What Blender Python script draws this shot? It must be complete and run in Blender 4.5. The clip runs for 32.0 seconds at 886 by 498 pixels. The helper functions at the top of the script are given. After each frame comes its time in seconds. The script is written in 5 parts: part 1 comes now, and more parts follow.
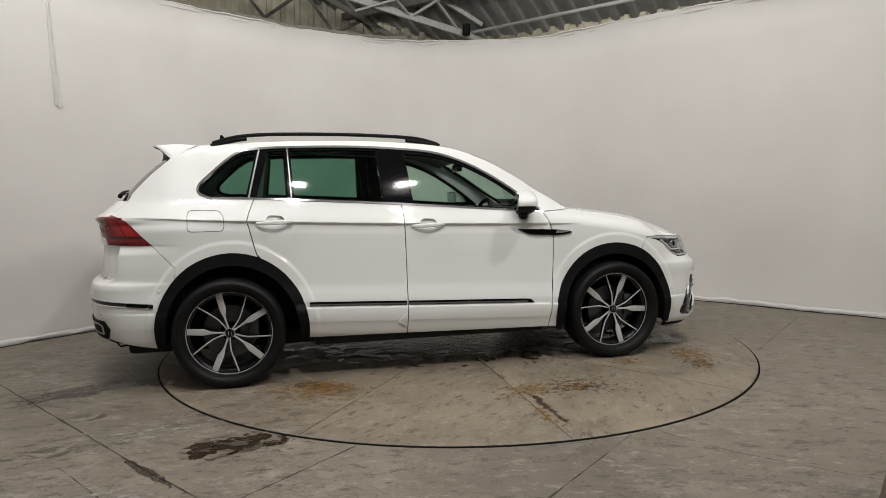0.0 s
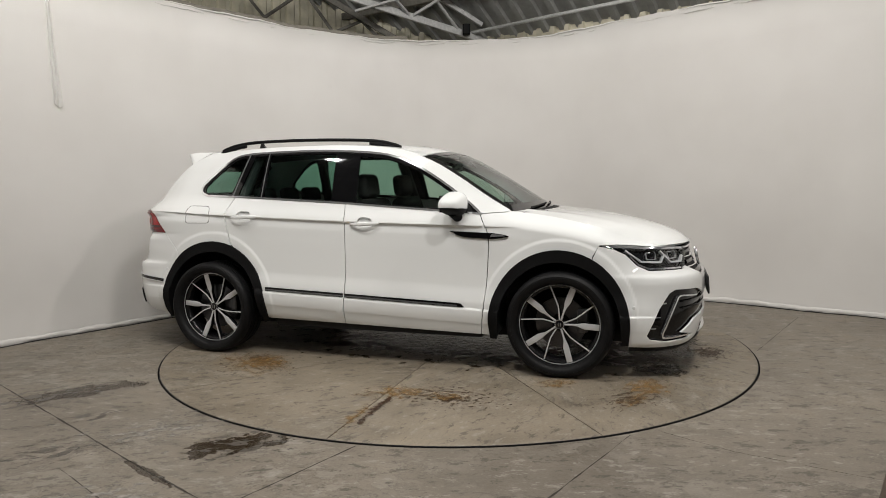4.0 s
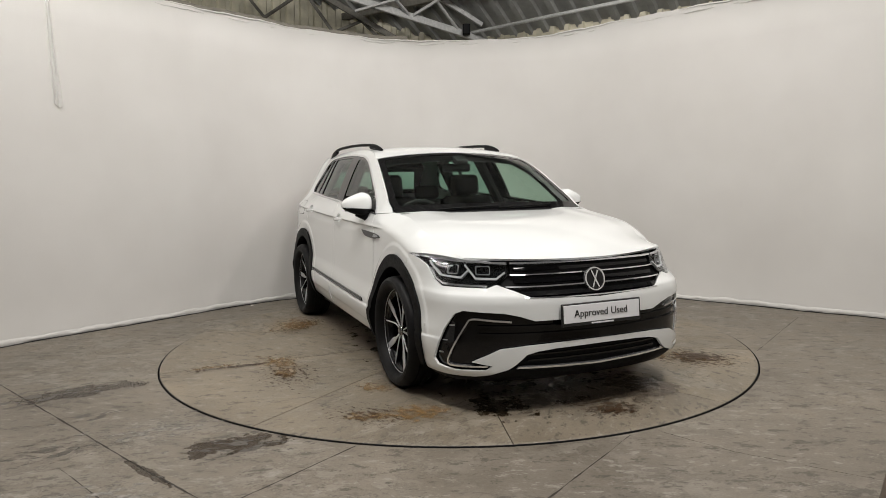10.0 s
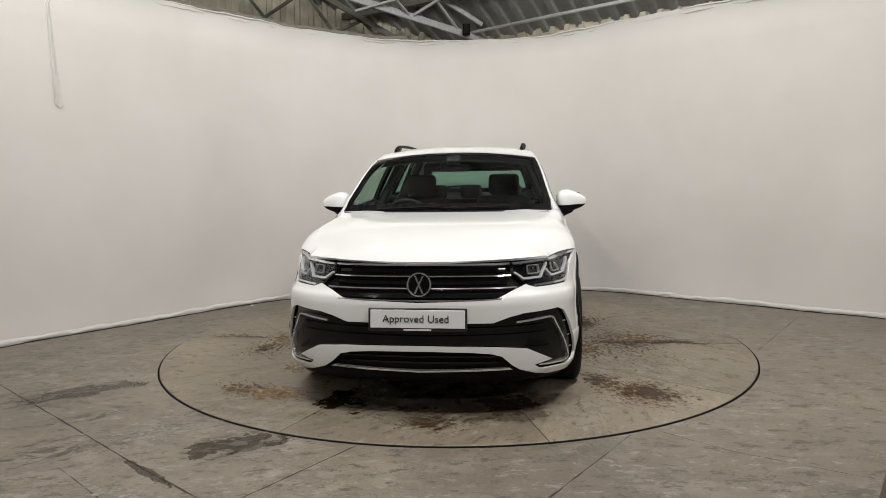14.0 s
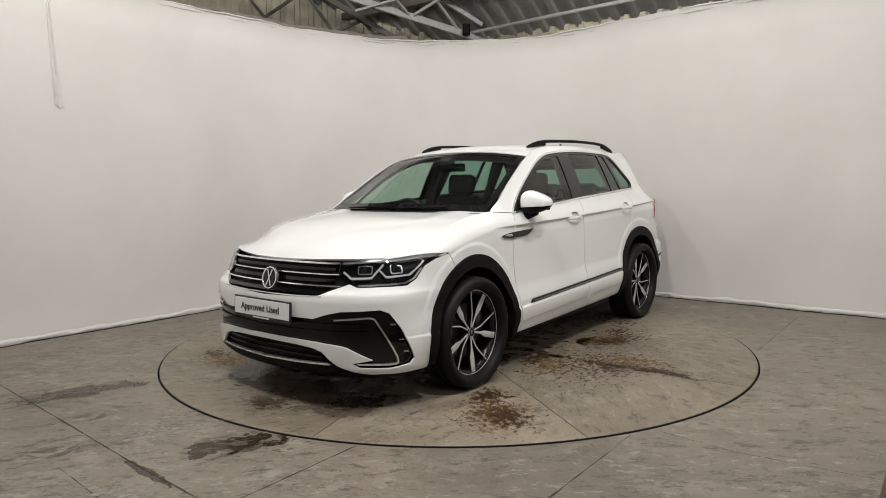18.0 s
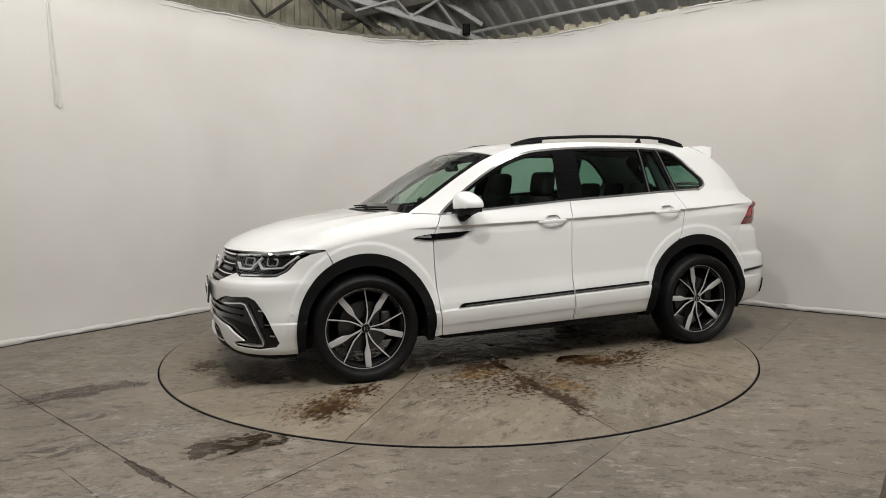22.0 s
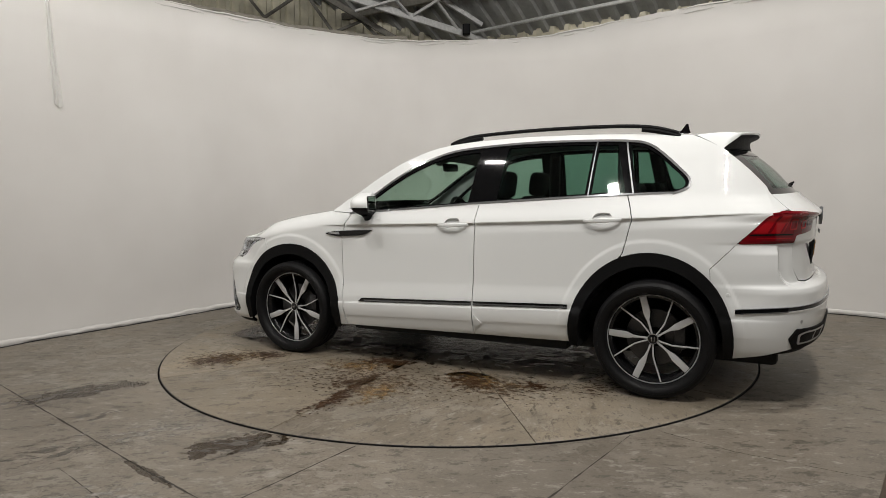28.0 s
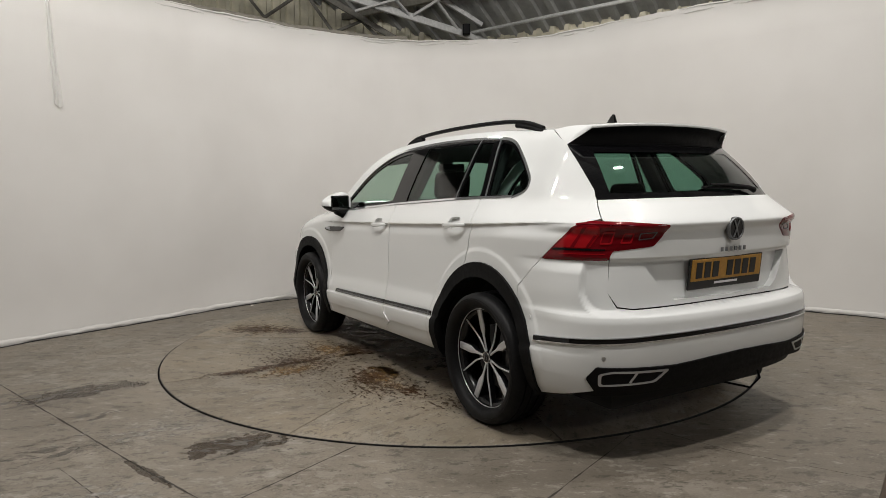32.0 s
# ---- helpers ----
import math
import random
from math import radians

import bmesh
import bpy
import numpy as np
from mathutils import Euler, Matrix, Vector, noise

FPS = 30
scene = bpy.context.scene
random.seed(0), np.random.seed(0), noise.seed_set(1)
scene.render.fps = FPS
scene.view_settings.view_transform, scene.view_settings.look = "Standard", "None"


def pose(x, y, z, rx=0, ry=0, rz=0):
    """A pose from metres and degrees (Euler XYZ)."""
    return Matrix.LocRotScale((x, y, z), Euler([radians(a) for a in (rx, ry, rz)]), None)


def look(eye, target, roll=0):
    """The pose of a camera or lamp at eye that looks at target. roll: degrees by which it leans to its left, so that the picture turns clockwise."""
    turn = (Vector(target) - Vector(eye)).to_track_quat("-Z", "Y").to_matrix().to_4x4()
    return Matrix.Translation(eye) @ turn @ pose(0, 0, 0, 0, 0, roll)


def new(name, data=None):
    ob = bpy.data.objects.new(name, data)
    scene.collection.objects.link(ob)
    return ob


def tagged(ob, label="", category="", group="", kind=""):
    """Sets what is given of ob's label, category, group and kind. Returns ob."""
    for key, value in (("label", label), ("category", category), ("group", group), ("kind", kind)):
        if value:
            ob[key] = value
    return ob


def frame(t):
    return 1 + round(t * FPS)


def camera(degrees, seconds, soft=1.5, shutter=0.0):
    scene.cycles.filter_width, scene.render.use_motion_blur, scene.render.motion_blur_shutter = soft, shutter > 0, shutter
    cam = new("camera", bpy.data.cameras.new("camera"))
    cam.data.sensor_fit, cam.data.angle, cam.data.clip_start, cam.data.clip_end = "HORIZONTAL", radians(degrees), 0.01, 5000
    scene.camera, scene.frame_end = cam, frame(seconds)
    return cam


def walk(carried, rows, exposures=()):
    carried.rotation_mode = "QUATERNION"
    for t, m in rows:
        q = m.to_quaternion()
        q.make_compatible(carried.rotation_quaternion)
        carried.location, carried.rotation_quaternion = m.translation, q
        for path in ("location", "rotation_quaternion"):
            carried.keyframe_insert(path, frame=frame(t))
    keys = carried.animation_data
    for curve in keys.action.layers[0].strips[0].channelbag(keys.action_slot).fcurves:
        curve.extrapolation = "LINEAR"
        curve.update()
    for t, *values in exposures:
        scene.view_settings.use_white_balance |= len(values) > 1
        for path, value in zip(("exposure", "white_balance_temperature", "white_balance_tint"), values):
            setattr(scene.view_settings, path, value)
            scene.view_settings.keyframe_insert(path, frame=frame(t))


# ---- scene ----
cam = camera(67.06, 32.0, soft=0.6)
PATH = [(t, look((0.0, -5.4136, 1.2828), (-0.0899, -0.4380, 0.7980), -0.781)) for t in (0.0, 32.0)]
walk(cam, PATH, [(0, -0.57), (3, -0.52), (6, -0.37), (20, -0.37), (24, -0.45), (28, -0.56), (30, -0.55), (32, -0.51)])

# ---- light and exposure ----
scene.view_settings.exposure = -0.45
world = bpy.data.worlds.new("world")
scene.world = world
world.use_nodes = True
world.node_tree.nodes["Background"].inputs[0].default_value = (0.62, 0.66, 0.7, 1)
world.node_tree.nodes["Background"].inputs[1].default_value = 0.05


def area_lamp(eye, target, width, height, watts, colour=(1.0, 0.965, 0.92)):
    data = bpy.data.lights.new("led_or_fill_panel", "AREA")
    data.shape, data.size, data.size_y, data.energy, data.color = "RECTANGLE", width, height, watts, colour
    ob = new("led_or_fill_panel", data)
    ob.matrix_world = look(eye, target)
    return ob


# LED panels that hang from the hall's roof round the mouth of the studio: seat, aim, watts
# the last two, over the turntable, are unseen fill added from above
LED = [((-3.0, -1.35, 4.4), (-0.8, 0.0, 0.5), 42), ((-1.9, -2.0, 4.4), (-0.6, 0.0, 0.6), 70), ((-0.6, -3.7, 4.8), (-0.2, 0.0, 0.6), 138), ((1.4, -3.7, 4.8), (0.3, 0.0, 0.6), 138),
       ((2.35, -1.65, 4.4), (0.6, 0.0, 0.5), 95), ((-1.5, 0.6, 3.9), (-0.6, 0.4, 0.0), 23), ((1.7, 0.6, 3.9), (0.7, 0.4, 0.0), 23)]
for seat, aim, watts in LED:
    area_lamp(seat, aim, 0.24, 0.11, watts * 0.84)
# added fill: wide unseen panels farther back in the hall, behind the eye
HALL_FILL = [((-3.2, -7.6, 4.0), (-0.3, 0.0, 0.7), 180), ((3.2, -7.6, 4.0), (0.3, 0.0, 0.7), 62)]
for seat, aim, watts in HALL_FILL:
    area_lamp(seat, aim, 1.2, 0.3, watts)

# ---- materials ----


class Mat:
    """A node material with a few shorthands."""

    def __init__(self, name):
        self.m = bpy.data.materials.new(name)
        self.m.use_nodes = True
        self.t = self.m.node_tree
        self.b = self.t.nodes["Principled BSDF"]
        self.co = self.t.nodes.new("ShaderNodeTexCoord").outputs["Object"]

    def node(self, kind, **values):
        n = self.t.nodes.new("ShaderNode" + kind)
        for key, v in values.items():
            n.inputs[key].default_value = v
        return n

    def link(self, a, b):
        self.t.links.new(a, b)

    def set(self, **values):
        for key, v in values.items():
            self.b.inputs[key.replace("_", " ")].default_value = v
        return self

    def scattered(self):
        """Shift the texture by the object's own random number, so that alike pieces differ."""
        info = self.t.nodes.new("ShaderNodeObjectInfo")
        mul = self.node("Math")
        mul.operation = "MULTIPLY"
        mul.inputs[1].default_value = 37.0
        self.link(info.outputs["Random"], mul.inputs[0])
        add = self.t.nodes.new("ShaderNodeVectorMath")
        self.link(self.co, add.inputs[0])
        self.link(mul.outputs[0], add.inputs[1])
        self.co = add.outputs[0]
        return self

    def noise(self, scale, detail=5.0, rough=0.55, stretch=None, source=None):
        n = self.node("TexNoise", Scale=scale, Detail=detail, Roughness=rough)
        co = source or self.co
        if stretch:
            mp = self.node("Mapping", Scale=stretch)
            self.link(co, mp.inputs["Vector"])
            co = mp.outputs["Vector"]
        self.link(co, n.inputs["Vector"])
        return n.outputs["Fac"]

    def ramp(self, fac, *stops):
        r = self.t.nodes.new("ShaderNodeValToRGB")
        while len(r.color_ramp.elements) < len(stops):
            r.color_ramp.elements.new(0.5)
        for e, (pos, c) in zip(r.color_ramp.elements, stops):
            e.position = pos
            e.color = (*c, 1) if len(c) == 3 else c
        self.link(fac, r.inputs["Fac"])
        return r.outputs["Color"]

    def mix(self, fac, a, b, kind="MIX"):
        n = self.t.nodes.new("ShaderNodeMix")
        n.data_type, n.blend_type = "RGBA", kind
        for slot, v in ((0, fac), (6, a), (7, b)):
            if isinstance(v, (int, float)):
                n.inputs[slot].default_value = v
            elif isinstance(v, tuple):
                n.inputs[slot].default_value = (*v, 1)
            else:
                self.link(v, n.inputs[slot])
        return n.outputs[2]

    def colour(self, v):
        self.link(v, self.b.inputs["Base Color"])
        return self

    def roughness(self, fac, lo, hi):
        n = self.node("MapRange")
        n.inputs["To Min"].default_value, n.inputs["To Max"].default_value = lo, hi
        n.inputs["From Min"].default_value, n.inputs["From Max"].default_value = 0.3, 0.7
        self.link(fac, n.inputs["Value"])
        self.link(n.outputs[0], self.b.inputs["Roughness"])
        return self

    def bump(self, fac, strength, distance):
        n = self.node("Bump", Strength=strength, Distance=distance)
        self.link(fac, n.inputs["Height"])
        self.link(n.outputs[0], self.b.inputs["Normal"])
        return self


def plain(name, colour, rough=0.5, metal=0.0, grain=0.0, scale=60.0, **more):
    m = Mat(name)
    m.set(Base_Color=(*colour, 1), Roughness=rough, Metallic=metal, **more)
    if grain:
        f = m.noise(scale)
        lo, hi = tuple(c * (1 - grain) for c in colour), tuple(min(1, c * (1 + grain)) for c in colour)
        m.colour(m.ramp(f, (0.3, lo), (0.7, hi)))
        m.roughness(m.noise(scale * 0.23), max(0.02, rough - 0.08), min(1, rough + 0.08))
    return m.m


def concrete(name, tint):
    m = Mat(name).scattered()
    big, mid, fine = m.noise(0.7, 6), m.noise(4.0, 8, 0.65), m.noise(55.0, 4, 0.7)
    base = m.ramp(big, (0.32, tuple(c * 0.80 for c in tint)), (0.52, tint), (0.7, tuple(c * 1.18 for c in tint)))
    base = m.mix(0.55, base, m.ramp(mid, (0.36, (0.33, 0.32, 0.30)), (0.55, (0.5, 0.5, 0.5)), (0.68, (0.60, 0.59, 0.57))), "OVERLAY")
    base = m.mix(0.32, base, m.ramp(fine, (0.30, (0.36, 0.35, 0.34)), (0.62, (0.56, 0.56, 0.56))), "OVERLAY")
    # faint trowel streaks
    streak = m.noise(3.2, 10, 0.75, (1.0, 1.7, 1.0))
    base = m.mix(m.ramp(streak, (0.54, (0, 0, 0)), (0.64, (0.38, 0.38, 0.38))), base, (0.100, 0.086, 0.066))
    # scaled skin: pale flakes with thin dark ragged borders, here and there
    where = m.ramp(m.noise(0.9, 4, 0.6), (0.46, (0, 0, 0)), (0.56, (1, 1, 1)))
    scale = m.noise(5.5, 12, 0.74, (1.0, 1.25, 1.0))
    flake = m.ramp(scale, (0.50, (0, 0, 0)), (0.535, (0.22, 0.22, 0.22)))
    base = m.mix(m.mix(1.0, where, flake, "MULTIPLY"), base, (0.345, 0.318, 0.276))
    border = m.ramp(scale, (0.484, (0, 0, 0)), (0.496, (0.6, 0.6, 0.6)), (0.502, (0.6, 0.6, 0.6)), (0.512, (0, 0, 0)))
    base = m.mix(m.mix(1.0, where, border, "MULTIPLY"), base, (0.062, 0.052, 0.040))
    # short scuffs, dark and pale
    dash = m.noise(8.5, 12, 0.76, (1.0, 2.0, 1.0))
    base = m.mix(m.ramp(dash, (0.565, (0, 0, 0)), (0.585, (0.68, 0.68, 0.68))), base, (0.060, 0.050, 0.039))
    base = m.mix(m.ramp(dash, (0.40, (0.5, 0.5, 0.5)), (0.42, (0, 0, 0))), base, (0.335, 0.31, 0.27))
    # pits and grit
    fleck = m.noise(21.0, 8, 0.72, (1.0, 1.3, 1.0))
    base = m.mix(m.ramp(fleck, (0.635, (0, 0, 0)), (0.655, (0.75, 0.75, 0.75))), base, (0.050, 0.042, 0.034))
    base = m.mix(m.ramp(fleck, (0.33, (0.5, 0.5, 0.5)), (0.37, (0, 0, 0))), base, (0.36, 0.335, 0.30))
    grit = m.noise(120.0, 3, 0.8)
    base = m.mix(0.25, base, m.ramp(grit, (0.32, (0.30, 0.30, 0.30)), (0.66, (0.64, 0.64, 0.64))), "OVERLAY")
    m.colour(base)
    m.roughness(mid, 0.40, 0.62)
    m.bump(m.mix(0.5, scale, fine), 0.5, 0.006)
    return m.m


FLOOR = concrete("floor_concrete", (0.198, 0.171, 0.137))
DISC = concrete("turntable_concrete", (0.222, 0.187, 0.141))


def wall_paint():
    m = Mat("white_wall_sheet")
    soft = m.noise(0.9, 3)
    c = m.ramp(soft, (0.3, (0.585, 0.568, 0.545)), (0.7, (0.645, 0.630, 0.608)))
    scuff = m.noise(9.0, 8, 0.7, (1, 1, 0.35))
    m.colour(m.mix(m.ramp(scuff, (0.66, (0, 0, 0)), (0.78, (0.25, 0.25, 0.25))), c, (0.5, 0.48, 0.45)))
    m.set(Roughness=0.62)
    m.bump(m.noise(1.6, 4, 0.5, (1, 1, 0.3)), 0.3, 0.03)
    return m.m


WALL = wall_paint()
PAINT = plain("white_car_paint", (0.735, 0.747, 0.742), 0.4, Specular_IOR_Level=0.15, Coat_Weight=1.0, Coat_Roughness=0.02)
BLACK_GLOSS = plain("gloss_black_plastic", (0.004, 0.004, 0.0045), 0.05, Specular_IOR_Level=0.4)
BLACK_MATT = plain("black_textured_plastic", (0.0050, 0.0050, 0.0054), 0.6, grain=0.25, scale=220, Specular_IOR_Level=0.13)
DARK = plain("dark_cavity", (0.006, 0.006, 0.006), 0.8)
RUBBER = plain("tyre_rubber", (0.0055, 0.0055, 0.006), 0.55, grain=0.3, scale=90, Specular_IOR_Level=0.2)
CHROME = plain("bright_chrome", (0.85, 0.86, 0.88), 0.09, 0.9)
SATIN = plain("satin_silver_trim", (0.50, 0.51, 0.53), 0.3, 0.85)
PILLAR_GREY = plain("grey_window_divider", (0.16, 0.165, 0.17), 0.35, 0.6)
ALLOY = plain("machined_alloy", (0.65, 0.655, 0.67), 0.30, 0.4)
ALLOY_DARK = plain("black_alloy_paint", (0.006, 0.006, 0.0065), 0.25, Specular_IOR_Level=0.35)
STEEL = plain("brake_steel", (0.10, 0.10, 0.105), 0.4, 1.0, grain=0.2, scale=150)
CLOTH = plain("dark_seat_cloth", (0.008, 0.008, 0.009), 0.85, grain=0.3, scale=160)
TRIM_DARK = plain("dark_cabin_plastic", (0.008, 0.008, 0.009), 0.6, grain=0.2, scale=140)
RED_LENS = plain("red_lamp_lens", (0.16, 0.004, 0.008), 0.08, Coat_Weight=0.35, Specular_IOR_Level=0.3)
RED_BRIGHT = plain("bright_red_lamp_bar", (0.33, 0.008, 0.012), 0.10, Coat_Weight=0.35, Specular_IOR_Level=0.3)
RED_DARK = plain("dark_red_lamp_lens", (0.12, 0.003, 0.006), 0.06, Coat_Weight=0.35, Specular_IOR_Level=0.3)
LAMP_DARK = plain("lamp_black_bezel", (0.008, 0.0085, 0.009), 0.15, Specular_IOR_Level=0.3)
LAMP_CLEAR = plain("lamp_light_guide", (0.70, 0.72, 0.74), 0.15, 0.4)
MIRROR = plain("mirror_glass", (0.42, 0.44, 0.44), 0.02, 1.0)
PLATE_WHITE = plain("white_show_plate", (0.72, 0.72, 0.74), 0.35)
PLATE_YELLOW = plain("yellow_plate", (0.40, 0.205, 0.03), 0.4, grain=0.15, scale=60)
INK = plain("black_ink", (0.012, 0.012, 0.012), 0.5)


def glass(name, tint, gloss=0.03):
    """A thin tinted pane: what lies behind it shows through, and it mirrors more the flatter it is seen."""
    m = Mat(name)
    t = m.t
    clear = t.nodes.new("ShaderNodeBsdfTransparent")
    clear.inputs[0].default_value = (*tint, 1)
    shine = t.nodes.new("ShaderNodeBsdfGlossy")
    shine.inputs["Roughness"].default_value = gloss
    face = t.nodes.new("ShaderNodeLayerWeight")
    power = m.node("Math")
    power.operation = "POWER"
    m.link(face.outputs["Facing"], power.inputs[0])
    power.inputs[1].default_value = 5.0
    schlick = m.node("Math")
    schlick.operation = "MULTIPLY_ADD"
    m.link(power.outputs[0], schlick.inputs[0])
    schlick.inputs[1].default_value, schlick.inputs[2].default_value = 0.9, 0.06
    mx = t.nodes.new("ShaderNodeMixShader")
    m.link(schlick.outputs[0], mx.inputs[0])
    m.link(clear.outputs[0], mx.inputs[1])
    m.link(shine.outputs[0], mx.inputs[2])
    m.link(mx.outputs[0], t.nodes["Material Output"].inputs["Surface"])
    return m.m


GLASS_FRONT = glass("green_tinted_glass", (0.66, 0.80, 0.72))
GLASS_REAR = glass("dark_privacy_glass", (0.36, 0.55, 0.47))
GLASS_LAMP = glass("clear_lamp_cover", (0.92, 0.93, 0.94))

# ---- mesh helpers ----


def mesh_of(name, verts, faces, mat, smooth=True):
    me = bpy.data.meshes.new(name)
    me.from_pydata([tuple(map(float, v)) for v in verts], [], [tuple(map(int, f)) for f in faces])
    me.materials.append(mat)
    me.polygons.foreach_set("use_smooth", [smooth] * len(me.polygons))
    me.update()
    return me


def place(name, me, parent=None, label="", m=None):
    ob = new(name, me)
    if parent is not None:
        ob.parent = parent
    if m is not None:
        ob.matrix_basis = m
    if label:
        tagged(ob, label)
    return ob


def bm_mesh(name, bm, mat, smooth=None):
    """bmesh to mesh; smooth is an angle in degrees under which edges are shaded round."""
    bmesh.ops.recalc_face_normals(bm, faces=bm.faces)
    me = bpy.data.meshes.new(name)
    if smooth:
        for f in bm.faces:
            f.smooth = True
        lim = radians(smooth)
        for e in bm.edges:
            e.smooth = not (len(e.link_faces) == 2 and e.calc_face_angle(0) > lim)
    bm.to_mesh(me)
    bm.free()
    me.materials.append(mat)
    return me


def part(name, bm, material, parent, label="", m=None, smooth=35):
    return place(name, bm_mesh(name, bm, material, smooth), parent, label, m)


def box_bm(sx, sy, sz, at=(0, 0, 0), bevel=0.0, seg=2, rot=None):
    bm = bmesh.new()
    bmesh.ops.create_cube(bm, size=1)
    bmesh.ops.scale(bm, vec=(sx, sy, sz), verts=bm.verts)
    if bevel:
        bmesh.ops.bevel(bm, geom=bm.edges[:], offset=bevel, segments=seg, affect="EDGES", profile=0.5)
    if rot:
        bmesh.ops.rotate(bm, cent=(0, 0, 0), matrix=Euler([radians(a) for a in rot]).to_matrix(), verts=bm.verts)
    bmesh.ops.translate(bm, vec=at, verts=bm.verts)
    return bm


def lathe_bm(profile, n=48, axis="y", arc=None):
    """Turn a profile of (radius, height) round an axis."""
    bm = bmesh.new()
    rings = []
    a0, a1 = arc or (0, 2 * math.pi)
    count = n if arc is None else n + 1
    for i in range(count):
        a = a0 + (a1 - a0) * i / n
        ca, sa = math.cos(a), math.sin(a)
        ring = []
        for r, h in profile:
            p = (r * ca, h, r * sa) if axis == "y" else (r * ca, r * sa, h)
            ring.append(bm.verts.new(p))
        rings.append(ring)
    for i in range(n):
        a, b = rings[i], rings[(i + 1) % count]
        for j in range(len(profile) - 1):
            if profile[j][0] < 1e-6:
                if profile[j + 1][0] > 1e-6:
                    bm.faces.new((a[j], a[j + 1], b[j + 1]))
            elif profile[j + 1][0] < 1e-6:
                bm.faces.new((a[j], a[j + 1], b[j]))
            else:
                bm.faces.new((a[j], a[j + 1], b[j + 1], b[j]))
    bmesh.ops.remove_doubles(bm, verts=bm.verts, dist=1e-6)
    return bm


def tube_bm(points, radius, sides=8, closed=False, flat=1.0):
    """A round bar along points; flat squeezes its height."""
    bm = bmesh.new()
    pts = [Vector(p) for p in points]
    n = len(pts)
    rings = []
    for i, p in enumerate(pts):
        a = pts[i - 1] if (i or closed) else p
        b = pts[(i + 1) % n] if (i < n - 1 or closed) else p
        d = (b - a).normalized()
        up = Vector((0, 0, 1)) if abs(d.z) < 0.9 else Vector((0, 1, 0))
        s = d.cross(up).normalized()
        u = s.cross(d)
        r = radius[i] if isinstance(radius, (list, tuple)) else radius
        rings.append([bm.verts.new(p + s * r * math.cos(k) + u * r * flat * math.sin(k))
                      for k in [2 * math.pi * j / sides for j in range(sides)]])
    for i in range(n if closed else n - 1):
        a, b = rings[i], rings[(i + 1) % n]
        for j in range(sides):
            bm.faces.new((a[j], a[(j + 1) % sides], b[(j + 1) % sides], b[j]))
    if not closed:
        bm.faces.new(rings[0])
        bm.faces.new(rings[-1][::-1])
    return bm


def prism_bm(outline, depth, bevel=0.0):
    """Outline of (x, y) raised by depth along z."""
    bm = bmesh.new()
    vs = [bm.verts.new((x, y, 0)) for x, y in outline]
    f = bm.faces.new(vs)
    r = bmesh.ops.extrude_face_region(bm, geom=[f])
    bmesh.ops.translate(bm, vec=(0, 0, depth), verts=[v for v in r["geom"] if isinstance(v, bmesh.types.BMVert)])
    if bevel:
        bmesh.ops.bevel(bm, geom=bm.edges[:], offset=bevel, segments=2, affect="EDGES", profile=0.5)
    return bm


def curve(knots, xs):
    """Monotone cubic interpolation through (x, value, ...) knots."""
    k = np.array(sorted(knots), float)
    x, xs = k[:, 0], np.clip(np.asarray(xs, float), k[0, 0], k[-1, 0])
    out = []
    for c in range(1, k.shape[1]):
        y = k[:, c]
        h, d = np.diff(x), np.diff(y) / np.diff(x)
        m = np.zeros_like(y)
        m[0], m[-1] = d[0], d[-1]
        for i in range(1, len(y) - 1):
            if d[i - 1] * d[i] > 0:
                w1, w2 = 2 * h[i] + h[i - 1], h[i] + 2 * h[i - 1]
                m[i] = (w1 + w2) / (w1 / d[i - 1] + w2 / d[i])
        i = np.clip(np.searchsorted(x, xs) - 1, 0, len(x) - 2)
        t = (xs - x[i]) / h[i]
        out.append((1 + 2 * t) * (1 - t) ** 2 * y[i] + t * (1 - t) ** 2 * h[i] * m[i]
                   + t * t * (3 - 2 * t) * y[i + 1] + t * t * (t - 1) * h[i] * m[i + 1])
    return out[0] if len(out) == 1 else out


# ---- the studio ----
CX, CY = 0.26, -1.371
# the wall round the turntable: degrees from the far side (positive to the right), radius; flat flanks and a round back
WALL_PLAN = [(-128, 4.40), (-95, 4.36), (-80, 4.26), (-72.4, 4.185), (-69, 4.13), (-63.5, 4.02), (-58, 3.955), (-51.9, 3.935), (-42.6, 4.0), (-33, 4.075), (-16, 4.11), (0, 4.11), (14, 4.09),
             (23.2, 4.035), (31, 3.94), (37, 3.89), (45, 3.925), (52.4, 3.99), (60.8, 4.205), (75, 4.36), (95, 4.42), (128, 4.421)]
WALL_TOP = [(-128, 3.11), (-60, 3.09), (-49, 3.072), (-36, 3.071), (-31.4, 3.036), (-22, 3.008), (-17.7, 2.985), (-13, 2.973), (1, 2.977), (10, 2.988), (14.8, 3.022), (24, 3.076), (33, 3.087), (60, 3.10), (128, 3.12)]


def on_wall(a, z, inset=0.0):
    """A point on the round wall; a: degrees from the far side, positive to the right."""
    r = float(curve(WALL_PLAN, a)) - inset
    return (CX + r * math.sin(radians(a)), CY + r * math.cos(radians(a)), z)


def wall_top(a):
    return float(curve(WALL_TOP, a)) + 0.004 * math.sin(a * 0.9) + 0.003 * math.sin(a * 2.3 + 1)


